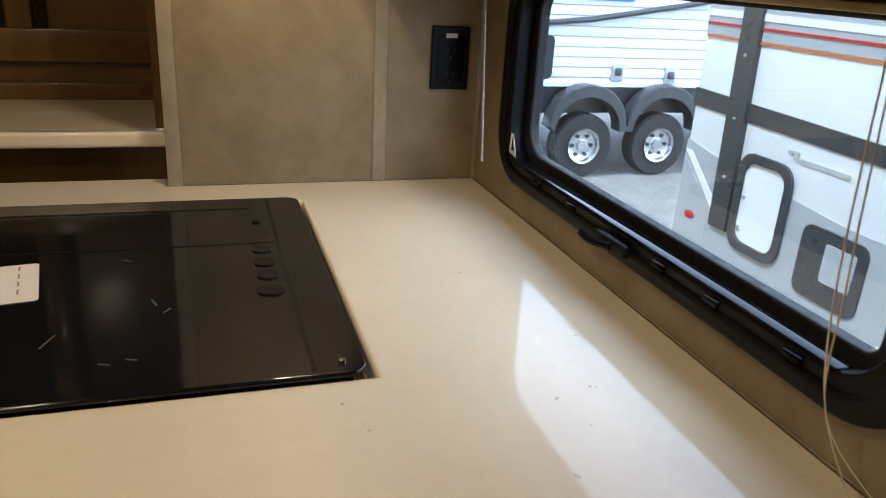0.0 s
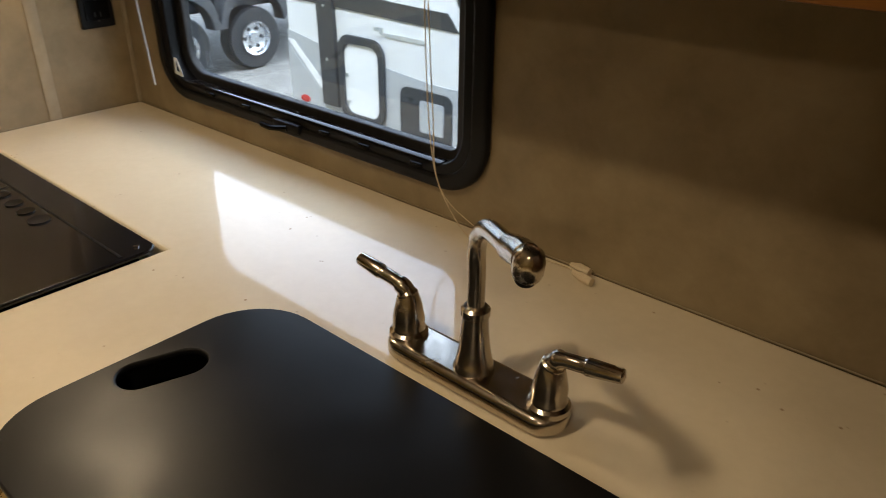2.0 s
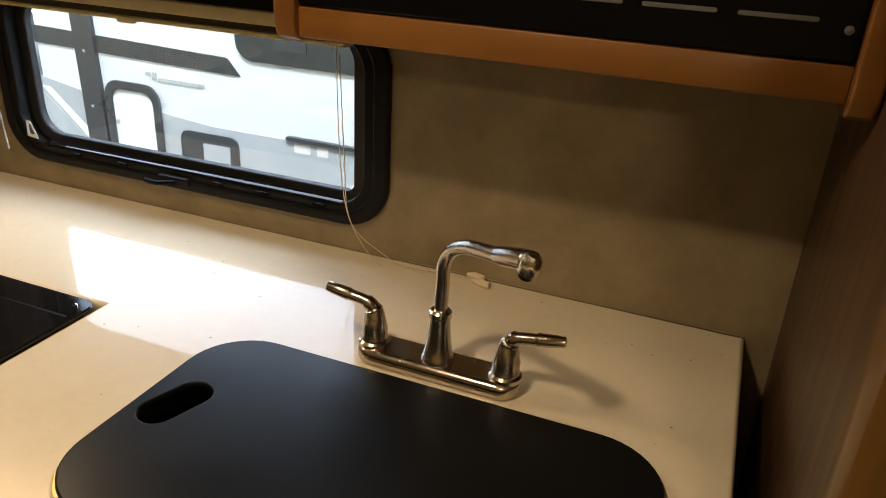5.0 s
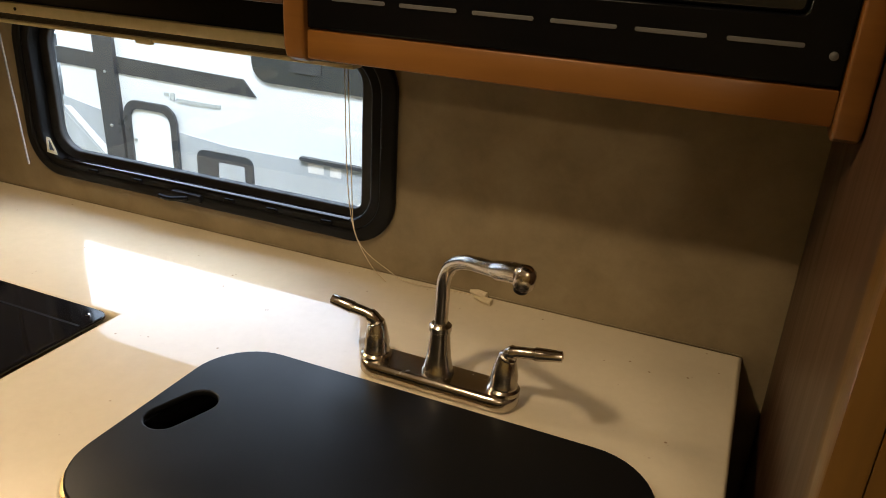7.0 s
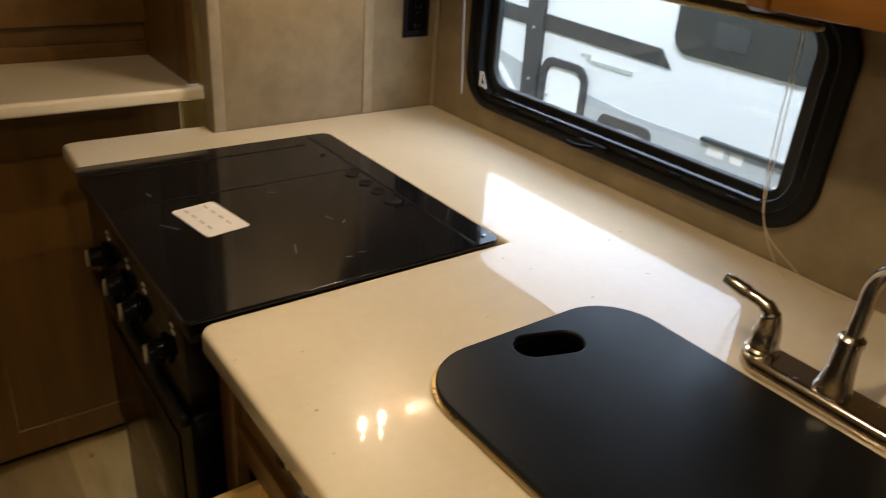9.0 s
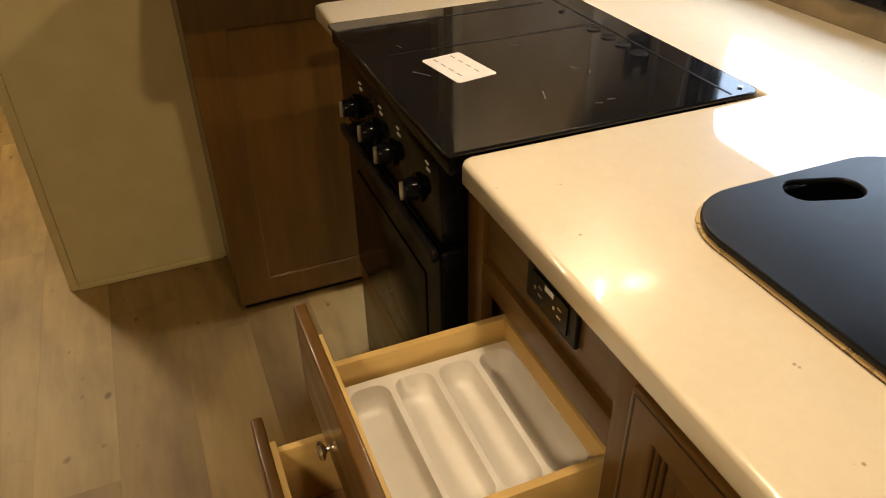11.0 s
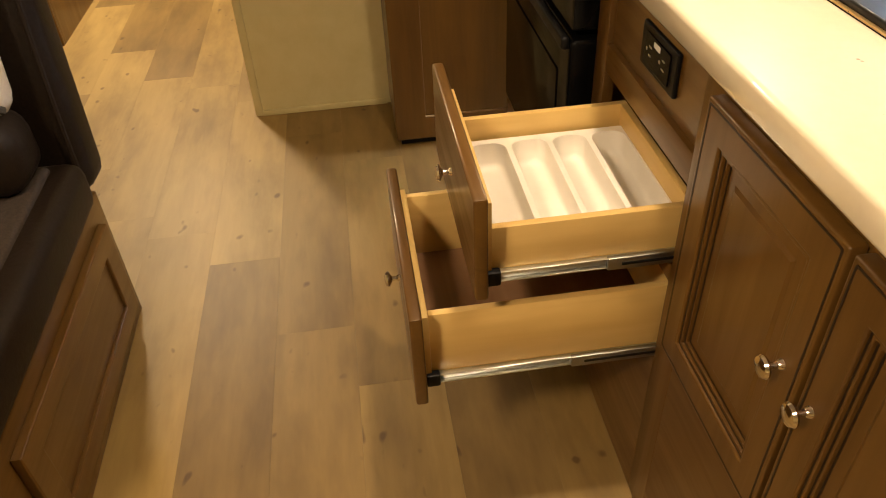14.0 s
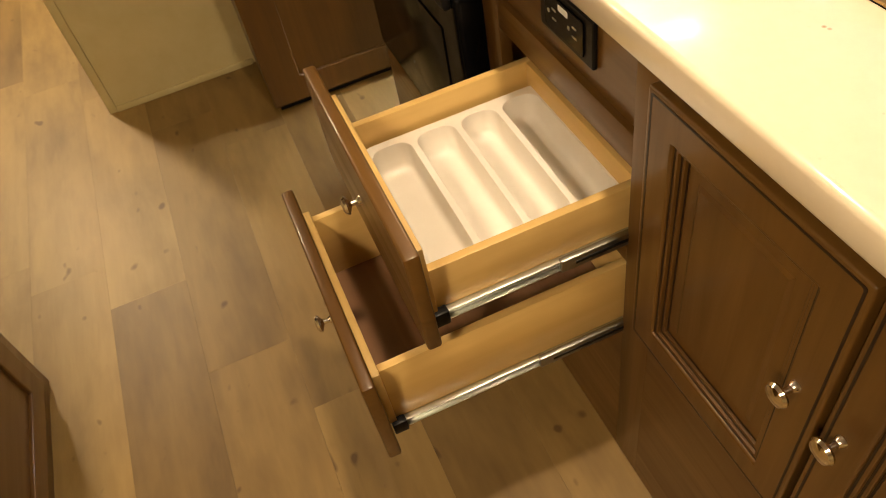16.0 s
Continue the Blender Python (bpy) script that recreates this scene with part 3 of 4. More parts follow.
cab = empty("sink_cabinet", (1.2, -0.4, 0.0), "stained maple base cabinet with two pulled-out drawers", "cabinet")
CX0, CX1 = 0.662, 1.688
DX0, DX1 = 0.715, 1.062         # drawer bay
part("side_panel", box(CX0, CX0 + 0.012, FACE + 0.012, SY1 - 0.02, 0.0, CT - 0.037), M_CABY, cab)
part("stile", box(CX0, DX0, FACE, FACE + 0.019, 0.0, CT - 0.037, 0.0015), M_CABZ, cab)
part("stile", box(DX1, 1.124, FACE, FACE + 0.019, 0.0, CT - 0.037, 0.0015), M_CABZ, cab)
part("stile", box(1.380, 1.412, FACE, FACE + 0.019, 0.0, CT - 0.037, 0.0015), M_CABZ, cab)
part("stile", box(1.660, CX1, FACE, FACE + 0.019, 0.0, CT - 0.037, 0.0015), M_CABZ, cab)
for a, b in ((DX0, DX1), (1.124, 1.380), (1.412, 1.660)):
    part("top_rail", box(a, b, FACE + 0.0005, FACE + 0.019, 0.818, CT - 0.037), M_CABX, cab)
    part("bottom_rail", box(a, b, FACE + 0.0005, FACE + 0.019, 0.0, 0.440 if a > DX1 else 0.345), M_CABX, cab)
part("false_front", box(DX0, DX1, FACE + 0.010, FACE + 0.018, 0.716, 0.818), M_CABX, cab)
part("middle_rail", box(DX0, DX1, FACE + 0.0005, FACE + 0.019, 0.669, 0.716, 0.0015), M_CABX, cab)
part("middle_rail", box(DX0, DX1, FACE + 0.0005, FACE + 0.019, 0.503, 0.532, 0.0015), M_CABX, cab)
# added near-black sheet, paints the darkness inside the cabinet
part("inner_back", box(CX0 + 0.012, CX1, FACE + 0.42, FACE + 0.43, 0.0, CT - 0.22), M_DARKIN, cab)
room_door(cab, 1.112, 1.391, 0.430, 0.826, FACE - 0.0205, (1.361, 0.654))
room_door(cab, 1.398, 1.677, 0.430, 0.826, FACE - 0.0205, (1.418, 0.649))


def drawer(x0, x1, z0, z1, fz0, fz1, yf, fx0=0.692):
    """Box from z0 to z1, front board from fz0 to fz1 with its outer side at yf."""
    yb = FACE + 0.03
    w = 0.012
    y0 = yf + 0.019
    d = part("drawer", box(x0 + w, x1 - w, y0 + 0.012, yb, z0 - 0.016, z0 - 0.010), M_RAW, cab, "open birch plywood drawer")
    part("side", box(x1 - w, x1, y0 + 0.0102, yb, z0 - 0.016, z1, 0.0015), M_BIRCHY, d)
    part("side", box(x0, x0 + w, y0 + 0.0102, yb, z0 - 0.016, z1, 0.0015), M_BIRCHY, d)
    part("back_board", box(x0 + w, x1 - w, yb - w, yb, z0, z1, 0.0015), M_BIRCHX, d)
    part("inner_front", box(x0 - 0.012, x1 + 0.006, y0 - 0.0005, y0 + 0.010, z0, fz1 - 0.028, 0.0015), M_BIRCHX, d)
    fx1 = x1 + 0.038
    f = slab([rounded(fx0, fx1, fz0, fz1, 0.003, 2)], -0.0185, 0.0, 0.004, 2, facing_room(yf))
    part("front", f, M_CABX, d, "stained maple drawer front")
    mushroom_knob(d, Matrix.Translation(((fx0 + fx1) / 2, yf, (fz0 + fz1) / 2)) @ pose(0, 0, 0, 90))
    zr = z0 - 0.008
    ym = y0 + (yb - y0) * 0.58
    part("slide_rail", box(x1, x1 + 0.004, y0 + 0.02, yb, zr - 0.007, zr + 0.006, 0.001), M_ZINC, d)
    part("slide_lip", box(x1 + 0.0005, x1 + 0.010, y0 + 0.02, yb, zr - 0.0095, zr - 0.0072, 0.001), M_ZINC, d)
    part("slide_lip", box(x1 + 0.0005, x1 + 0.010, y0 + 0.02, yb, zr + 0.0062, zr + 0.0080, 0.001), M_ZINC, d)
    part("slide_sleeve", box(x1 + 0.004, x1 + 0.013, ym, yb + 0.01, zr - 0.011, zr + 0.010, 0.002), M_STEEL, d)
    part("sleeve_slot", box(x1 + 0.0125, x1 + 0.0138, ym + 0.02, yb - 0.03, zr - 0.003, zr + 0.002, 0.0005), M_BLKPLA, d)
    part("end_clip", box(x1 - 0.001, x1 + 0.013, y0 + 0.001, y0 + 0.022, zr - 0.014, zr + 0.010, 0.003), M_BLKPLA, d)
    return d


drawer(0.746, 1.052, 0.559, 0.628, 0.537, 0.702, -1.100)
drawer(0.740, 1.052, 0.370, 0.486, 0.340, 0.516, -1.192, 0.698)

# cutlery tray with four troughs
TX0, TX1, TY0, TY1, TZ = 0.768, 1.037, -1.066, -0.784, 0.594
cells = []
ya = TY0 + 0.010
for share in (0.255, 0.255, 0.245, 0.245):
    w = (TY1 - TY0 - 0.016) * share
    cells.append(rounded(TX0 + 0.014, TX1 - 0.014, ya, ya + w - 0.010, 0.020, 5))
    ya += w
tray_top = slab([rounded(TX0, TX1, TY0, TY1, 0.018, 5)] + cells, TZ - 0.004, TZ, 0.0014, 1)
cut = thing("cutlery_tray", tray_top, M_WHITE, "white moulded plastic cutlery tray with four troughs, lying in the drawer", "cutlery tray", at=(0.90, -0.94, 0.552))
for c in cells:
    one = bmesh.new()
    cx = sum(p[0] for p in c) / len(c)
    cy = sum(p[1] for p in c) / len(c)
    rings = []
    for k, z in ((1.0, TZ - 0.001), (0.985, TZ - 0.015), (0.955, TZ - 0.032), (0.91, TZ - 0.039), (0.80, TZ - 0.042)):
        ky = 1 - (1 - k) * 1.6
        rings.append([one.verts.new((cx + (p[0] - cx) * k, cy + (p[1] - cy) * ky, z)) for p in c])
    for a, b in zip(rings, rings[1:]):
        for i in range(len(c)):
            j = (i + 1) % len(c)
            one.faces.new((a[i], b[i], b[j], a[j]))
    one.faces.new(rings[-1])
    bmesh.ops.recalc_face_normals(one, faces=one.faces)
    for f in one.faces:
        f.normal_flip()
    part("trough", one, M_WHITE, cut, round_angle=60)


# ---------------------------------------------------------------- outlets
def outlet(m, wide, tall, label, sideways, slot_mat):
    """Cover plate with two sockets and a label, drawn in the plane of m."""
    o = new("power_outlet")
    o.matrix_world = m
    tagged(o, label, "outlet", "power outlets")
    def piece(name, me, mat):
        smooth(me)
        me.materials.append(mat)
        ob = new(name, me)
        ob.parent = o
    piece("cover_plate", slab([rounded(-wide / 2, wide / 2, -tall / 2, tall / 2, 0.003, 3)], 0.0, 0.007, 0.0025, 2), M_BLKPLA)
    piece("inner_plate", slab([rounded(-wide * 0.36, wide * 0.36, -tall * 0.36, tall * 0.36, 0.004, 3)], 0.007, 0.0095, 0.001, 1), M_BLACK)
    for s in (-1, 1):
        cx, cy = (s * wide * 0.19, 0) if sideways else (0, s * tall * 0.19 - 0.01)
        for k in (-1, 1):
            a, b = (0.0016, 0.006) if sideways else (0.006, 0.0016)
            dx, dy = (0.002, k * 0.0062) if sideways else (k * 0.0062, 0.002)
            if sideways:
                a, b = 0.0048, 0.0013
            else:
                a, b = 0.0013, 0.0048
            piece("socket_slot", slab([rounded(cx + dx - a, cx + dx + a, cy + dy - b, cy + dy + b, 0.0003, 1)], 0.0095, 0.0099), slot_mat)
        piece("ground_hole", lathe_mesh(0.0028, 0.0095, 0.0099, cx - (0.011 if sideways else 0), cy - (0 if sideways else 0.011)), slot_mat)
    lw, lh = (0.011, 0.004)
    ly = tall * 0.5 - 0.017
    piece("label_tag", slab([rounded(-lw, lw, ly - lh, ly + lh, 0.001, 1)], 0.0095, 0.0100), M_LABEL)
    return o


def lathe_mesh(r, z0, z1, x, y):
    return finish(lathe([(0, z0), (r, z0), (r, z1), (0, z1)], 12, pose(x, y, 0)), "disc")


outlet(facing_x(0.0) @ Matrix.Translation((-0.046, 1.134, 0)), 0.074, 0.116, "black wall power outlet on the beige wallboard", False, M_RUBBER)
outlet(facing_room(FACE + 0.010) @ Matrix.Translation((0.909, 0.777, 0)), 0.126, 0.064, "black power outlet in the cabinet's false front", True, M_ZINC)


# ---------------------------------------------------------------- window with shade
win = empty("window_1", (0.61, WY, 0.96), "black framed awning window with rounded corners", "window", kind="structure")
W0, W1, Z0, Z1 = WIN
GX0, GX1, GZ0, GZ1 = 0.209, 0.953, 1.004, 1.272
FR = facing_room(WY)
part("window_frame", slab([rounded(W0, W1, Z0, Z1, 0.088, 10), rounded(W0 + 0.022, W1 - 0.030, Z0 + 0.022, Z1 - 0.022, 0.07, 10)], 0.0, 0.016, 0.006, 3, FR), M_BLKPLA, win)
part("frame_step", slab([rounded(W0 + 0.019, W1 - 0.027, Z0 + 0.019, Z1 - 0.019, 0.07, 10), rounded(W0 + 0.040, W1 - 0.050, Z0 + 0.036, Z1 - 0.036, 0.058, 10)], -0.030, 0.010, 0.004, 2, FR), M_BLKPLA, win)
part("gasket", slab([rounded(W0 + 0.021, W1 - 0.029, Z0 + 0.021, Z1 - 0.021, 0.066, 10), rounded(GX0, GX1, GZ0, GZ1, (0.050, 0.016, 0.040, 0.045), 10)], -0.036, -0.018, 0.003, 2, FR), M_RUBBER, win)
pane = part("pane", slab([rounded(GX0 - 0.006, GX1 + 0.006, GZ0 - 0.006, GZ1 + 0.006, 0.045, 8)], -0.031, -0.027, m=FR), M_PANE, win)
pane.visible_shadow = False
part("sill_lip", box(GX0 + 0.03, GX1 - 0.01, WY - 0.010, WY + 0.01, GZ0 - 0.0145, GZ0 - 0.012, 0.001), M_GLASSBLK, win)
latch = part("latch", box(0.540, 0.615, WY - 0.024, WY - 0.010, 0.962, 0.980, 0.005), M_BLKPLA, win, "black swing latch")
part("latch_lever", tube(bend([(0.585, WY - 0.024, 0.970), (0.550, WY - 0.034, 0.966), (0.522, WY - 0.034, 0.967)], 4), 0.005, 8), M_BLACK, latch)
for sx in (0.33, 0.45, 0.68, 0.78, 0.90):
    part("frame_clip", box(sx - 0.012, sx + 0.012, WY - 0.019, WY - 0.012, 0.977, 0.985, 0.002), M_BLACK, win)
for sz in (1.06, 1.16, 1.25):
    part("screw", lathe([(0, 0), (0.003, 0), (0.003, 0.0015), (0, 0.002)], 10, facing_room(WY - 0.006) @ pose(W0 + 0.030, sz, 0)), M_ZINC, win)
part("sticker", slab([[(0.196, 1.000), (0.226, 0.997), (0.224, 1.006), (0.210, 1.033), (0.199, 1.034)], [(0.203, 1.006), (0.204, 1.027), (0.208, 1.027), (0.217, 1.008), (0.217, 1.005)]], 0.0105, 0.0112, m=FR), M_LABEL, win, "small white sticker")

shade = empty("pleated_shade", (0.6, -0.05, 1.28), "raised cream pleated window shade with its bottom rail", "window shade")
part("bottom_rail", box(0.155, 0.999, -0.075, -0.045, 1.280, 1.2865, 0.002), M_SHADE, shade)
# folds of the cream fabric, coloured dark brown for the shade between them
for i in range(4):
    part("pleat", box(0.157, 0.998, -0.070 + 0.004 * (i % 2), -0.042, 1.2872 + i * 0.0034, 1.2900 + i * 0.0034, 0.0008), M_PLEATDARK, shade)
part("head_board", box(0.150, 0.999, -0.095, -0.030, 1.302, 1.322, 0.002), M_SHADE, shade, "cream shade head board")
part("head_rail", box(0.155, 0.999, -0.085, -0.030, 1.3225, 1.387, 0.003), M_BLKPLA, shade)
part("rail_bracket", box(0.565, 0.600, -0.080, -0.070, 1.276, 1.2865, 0.002), M_SHADE, shade)
for sx in (0.30, 0.92):
    part("screw", lathe([(0, 0), (0.003, 0), (0.003, 0.0015), (0, 0.002)], 10, facing_room(-0.095) @ pose(sx, 1.312, 0)), M_BLKPLA, shade)
part("guide_rod", tube([(0.190, -0.055, 1.29), (0.196, -0.04, 0.985)], 0.0022, 8), M_CLEAR, shade, "clear plastic guide rod")
cord = bmesh.new()
tube(bend([(0.972, -0.055, 1.285), (0.975, -0.05, 1.10), (0.986, -0.045, 1.0), (1.012, -0.032, 0.935), (1.040, -0.024, 0.903)], 6), 0.0008, 6, cord)
tube(bend([(0.978, -0.055, 1.285), (0.982, -0.048, 1.10), (0.992, -0.045, 0.985), (1.042, -0.016, 0.922), (1.085, -0.006, 0.903), (1.17, 0.004, 0.903), (1.205, 0.002, 0.904)], 6), 0.0008, 6, cord)
cords = part("pull_cord", cord, M_CORD, shade, "thin cream pull cords hanging onto the countertop")
part("cord_tassel", tube([(1.19, 0.008, 0.908), (1.203, 0.008, 0.908), (1.222, 0.006, 0.907)], [0.003, 0.0065, 0.006], 8), M_CORD, cords)
part("cord_tassel", tube([(1.205, -0.010, 0.908), (1.220, -0.012, 0.908), (1.238, -0.015, 0.907)], [0.003, 0.0065, 0.006], 8), M_CORD, cords)


# ---------------------------------------------------------------- microwave cabinet, valance, hood
mc = empty("microwave_cabinet", (1.33, -0.12, 1.3), "stained maple wall cabinet holding the microwave", "cabinet")
side = slab([[(0, 0.020), (0.006, 0.006), (0.020, 0), (0.285, 0), (0.285, 0.69), (0, 0.69)]], 0.0, 0.030, 0.004, 2, Matrix(((0, 0, 1, 1.002), (1, 0, 0, -0.265), (0, 1, 0, 1.300), (0, 0, 0, 1))))
part("side_panel", side, M_AMBER, mc)
side = slab([[(0, 0.020), (0.006, 0.006), (0.020, 0), (0.285, 0), (0.285, 0.69), (0, 0.69)]], 0.0, 0.028, 0.004, 2, Matrix(((0, 0, 1, 1.660), (1, 0, 0, -0.275), (0, 1, 0, 1.292), (0, 0, 0, 1))))
part("side_panel", side, M_AMBER, mc)
part("front_rail", box(1.032, 1.660, -0.255, -0.236, 1.305, 1.343, 0.003), M_AMBER, mc)
part("shelf", box(1.032, 1.660, -0.236, WY, 1.330, 1.349), M_CABX, mc)
part("top_board", box(1.032, 1.660, -0.255, WY, 1.68, 1.70), M_CABX, mc)
mw = empty("microwave", (1.35, -0.12, 1.357), "black built-in microwave oven with a grey highlight painted on its vent slots", "microwave")
part("trim_kit", slab([rounded(1.033, 1.659, 1.3445, 1.675, 0.004, 2), rounded(1.085, 1.615, 1.412, 1.640, 0.008, 3)], -0.02, 0.0, 0.003, 2, facing_room(-0.256)), M_BLACK, mw)
part("door", slab([rounded(1.087, 1.613, 1.414, 1.638, 0.007, 3)], -0.018, -0.004, 0.003, 2, facing_room(-0.256)), M_GLASSBLK, mw)
part("body", box(1.06, 1.65, -0.235, WY - 0.01, 1.350, 1.66), M_BLACK, mw)
# vent slots and screw are grey to carry a faint highlight in their colour
for i in range(6):
    a = 1.0705 + i * 0.0945
    part("vent_slot", slab([rounded(a, a + 0.075, 1.3810, 1.3858, 0.0023, 3)], 0.0, 0.0014, 0.0005, 1, facing_room(-0.256)), M_GLINT, mw)
part("screw", lathe([(0, 0), (0.0045, 0), (0.0045, 0.002), (0.0025, 0.003), (0, 0.0035)], 14, facing_room(-0.256) @ pose(1.646, 1.376, 0)), M_GLINT, mw)

for ob in (mc, mw):
    ob.location.z += 0.017

val = empty("overhead_cabinet", (0.5, -0.12, 1.38), "stained maple overhead cabinet above the window", "cabinet")
part("bottom_board", box(0.0, 1.001, -0.250, WY, 1.388, 1.402), M_CABX, val)
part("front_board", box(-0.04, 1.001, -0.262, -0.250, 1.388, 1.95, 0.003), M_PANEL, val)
hood = empty("range_hood", (0.42, -0.4, 1.57), "black range hood with two small lamps", "range hood")
part("shell", box(0.13, 0.70, -0.50, -0.256, 1.575, 1.70, 0.01), M_BLACK, hood)
for hy in (-0.365, -0.310):
    part("bulb", lathe([(0, -0.010), (0.006, -0.008), (0.008, 0), (0.006, 0.004), (0, 0.006)], 12, pose(0.33, hy, 1.573)), M_BULB, hood)

# pantry beside the counter
pan = empty("pantry", (1.95, -0.3, 0.0), "tall stained maple pantry cabinet beside the counter", "cabinet")
# this side is a darker brown than the pantry's other panels
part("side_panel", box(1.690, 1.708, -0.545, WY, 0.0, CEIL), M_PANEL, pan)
part("stile", box(1.682, 1.710, -0.600, -0.545, 0.0, CEIL, 0.004), M_CABZ, pan)
part("front", box(1.710, 2.25, -0.600, -0.580, 0.0, CEIL), M_CABZ, pan)
part("side_panel", box(2.25, 2.268, -0.600, WY, 0.0, CEIL), M_CABZ, pan)

# ---------------------------------------------------------------- cabinet with shelf beside the slide
SC = -0.224
ent = empty("side_cabinet", (-0.4, -0.86, 0.0), "stained maple side cabinet with a recessed-panel door", "cabinet")
part("body", box(-0.547, SC - 0.019, -1.122, -0.56, 0.03, 0.955), M_CABZ, ent)
d = part("door", slab([rounded(-1.124, -0.56, 0.03, 0.955, 0.002, 2), rounded(-1.030, -0.655, 0.105, 0.815, 0.001, 1)], -0.019, 0.0, 0.003, 2, facing_x(SC)), M_CABZ, ent)
part("recessed_panel", box(SC - 0.017, SC - 0.009, -1.031, -0.654, 0.104, 0.816), M_CABZ, d)
part("toe_board", box(-0.545, SC - 0.03, -1.11, -0.57, 0.0, 0.03), M_BLKMAT, ent)
part("niche_side", box(-0.40, -0.085, -0.578, -0.560, 0.985, CEIL), M_CABZ, ent)
part("niche_back", box(-0.58, -0.40, -1.14, -0.578, 0.985, CEIL), M_CABX, ent)
part("niche_rail", box(-0.40, -0.375, -1.14, -0.578, 1.065, 1.130, 0.002), M_CABX, ent)
part("niche_rail", box(-0.40, -0.380, -1.14, -0.578, 0.985, 1.020, 0.002), M_CABX, ent)
part("niche_stile", box(-0.40, -0.373, -0.86, -0.815, 1.131, 1.70, 0.002), M_CABZ, ent)
part("dark_pane", box(-0.40, -0.390, -0.81, -0.79, 1.131, 1.70), M_GLASSBLK, ent)
part("dark_pane", box(-0.40, -0.390, -1.13, -0.87, 1.131, 1.70), M_GLASSBLK, ent)
shelf = slab([rounded(-0.40, -0.056, -1.160, -0.553, (0.004, 0.045, 0.004, 0.004), 6)], 0.956, 0.986, 0.009, 3)
thing("shelf_top", shelf, M_COUNTER, "cream solid-surface shelf top on the side cabinet", "shelf")

# ---------------------------------------------------------------- dinette
bench = empty("dinette_bench", (0.7, -2.2, 0.0), "stained maple dinette bench with dark brown leatherette cushions", "bench")
BY = -1.832
part("base_side", box(0.345, 1.110, BY - 0.019, BY, 0.0, 0.345, 0.002), M_CABX, bench)
part("base_end", box(0.345, 0.364, -2.75, BY - 0.019, 0.0, 0.345), M_CABY, bench)
bd = slab([rounded(0.400, 1.010, 0.055, 0.295, 0.002, 2), rounded(0.460, 0.950, 0.105, 0.245, 0.001, 1)], 0.0, 0.018, 0.003, 2, Matrix(((1, 0, 0, 0), (0, 0, 1, BY), (0, 1, 0, 0), (0, 0, 0, 1))))
hatch = part("hatch_door", bd, M_CABX, bench)
part("hatch_panel", box(0.458, 0.952, BY + 0.001, BY + 0.010, 0.103, 0.247), M_CABX, hatch)


def cushion(x0, x1, y0, y1, z0, z1, r, mat, parent, name, m=None):
    b = box(x0, x1, y0, y1, z0, z1, r, 4)
    for v in b.verts:
        v.co += Vector((noise.noise(v.co * 7), noise.noise(v.co * 7 + Vector((9, 0, 0))), noise.noise(v.co * 7 + Vector((0, 9, 0))))) * 0.006
    if m is not None:
        moved(b, m)
    return part(name, b, mat, parent, round_angle=80)


seat = cushion(0.390, 1.110, -2.70, BY + 0.018, 0.345, 0.455, 0.030, M_BROWN, bench, "seat_cushion")
cushion(0.430, 1.080, -2.66, BY - 0.030, 0.438, 0.466, 0.012, M_BROWNF, seat, "seat_fabric")
tilt = Matrix.Translation((0.33, 0, 0.36)) @ pose(0, 0, 0, 0, -7, 0) @ Matrix.Translation((-0.33, 0, -0.36))
back = cushion(0.265, 0.395, -2.70, BY + 0.012, 0.355, 0.98, 0.040, M_BROWN, bench, "back_cushion", tilt)
part("piping", tube(bend([(0.398, BY + 0.004, 0.37), (0.390, BY + 0.004, 0.55), (0.360, BY + 0.004, 0.80), (0.342, BY + 0.004, 0.95)], 5), 0.006, 8), M_BROWN, back)

pillow = empty("throw_pillow", (0.480, -2.03, 0.60), "cream throw pillow with a black chevron weave", "pillow")
pm = Matrix.Translation((0.450, -2.035, 0.755)) @ pose(0, 0, 0, 0, -10, 0)
pb = box(-0.055, 0.055, -0.20, 0.20, -0.155, 0.155, 0.05, 4)
pc = part("cover", moved(pb, pm), M_PILLOW, pillow, round_angle=80)
for k in range(6):
    zig = bmesh.new()
    pts = []
    for i in range(-6, 7):
        v = 0.0325 * i
        over = max(0.0, abs(v) - 0.15)
        pts.append((0.0055 + math.sqrt(max(0.0, 0.05 ** 2 - over ** 2)), v, -0.13 + 0.04 * k + (0.024 if i % 2 else 0.0)))
    for a, b in zip(pts, pts[1:]):
        tube([a, b], 0.0075, 6, zig)
    part("chevron", moved(zig, pm), M_PILLOWD, pillow)

bolster = cushion(0.41, 0.56, -2.26, -1.862, 0.462, 0.605, 0.045, M_BROWN, None, "bolster_cushion")
tagged(bolster, "dark brown leatherette bolster cushion on the bench seat", "cushion")

robe = empty("wardrobe", (-1.9, -2.9, 0.0), "stained maple wardrobe end panel by the entry", "wardrobe")
part("end_panel", box(-1.36, -1.34, -3.34, -2.42, 0.0, CEIL, 0.003), M_CABZ, robe)
part("front_panel", box(-2.35, -1.36, -2.44, -2.42, 0.0, CEIL), M_CABZ, robe)

for ob in (bench, pillow, bolster):
    ob.location += Vector((0.042, 0.020, 0.0))
pillow.location += Vector((-0.02, -0.035, -0.02))

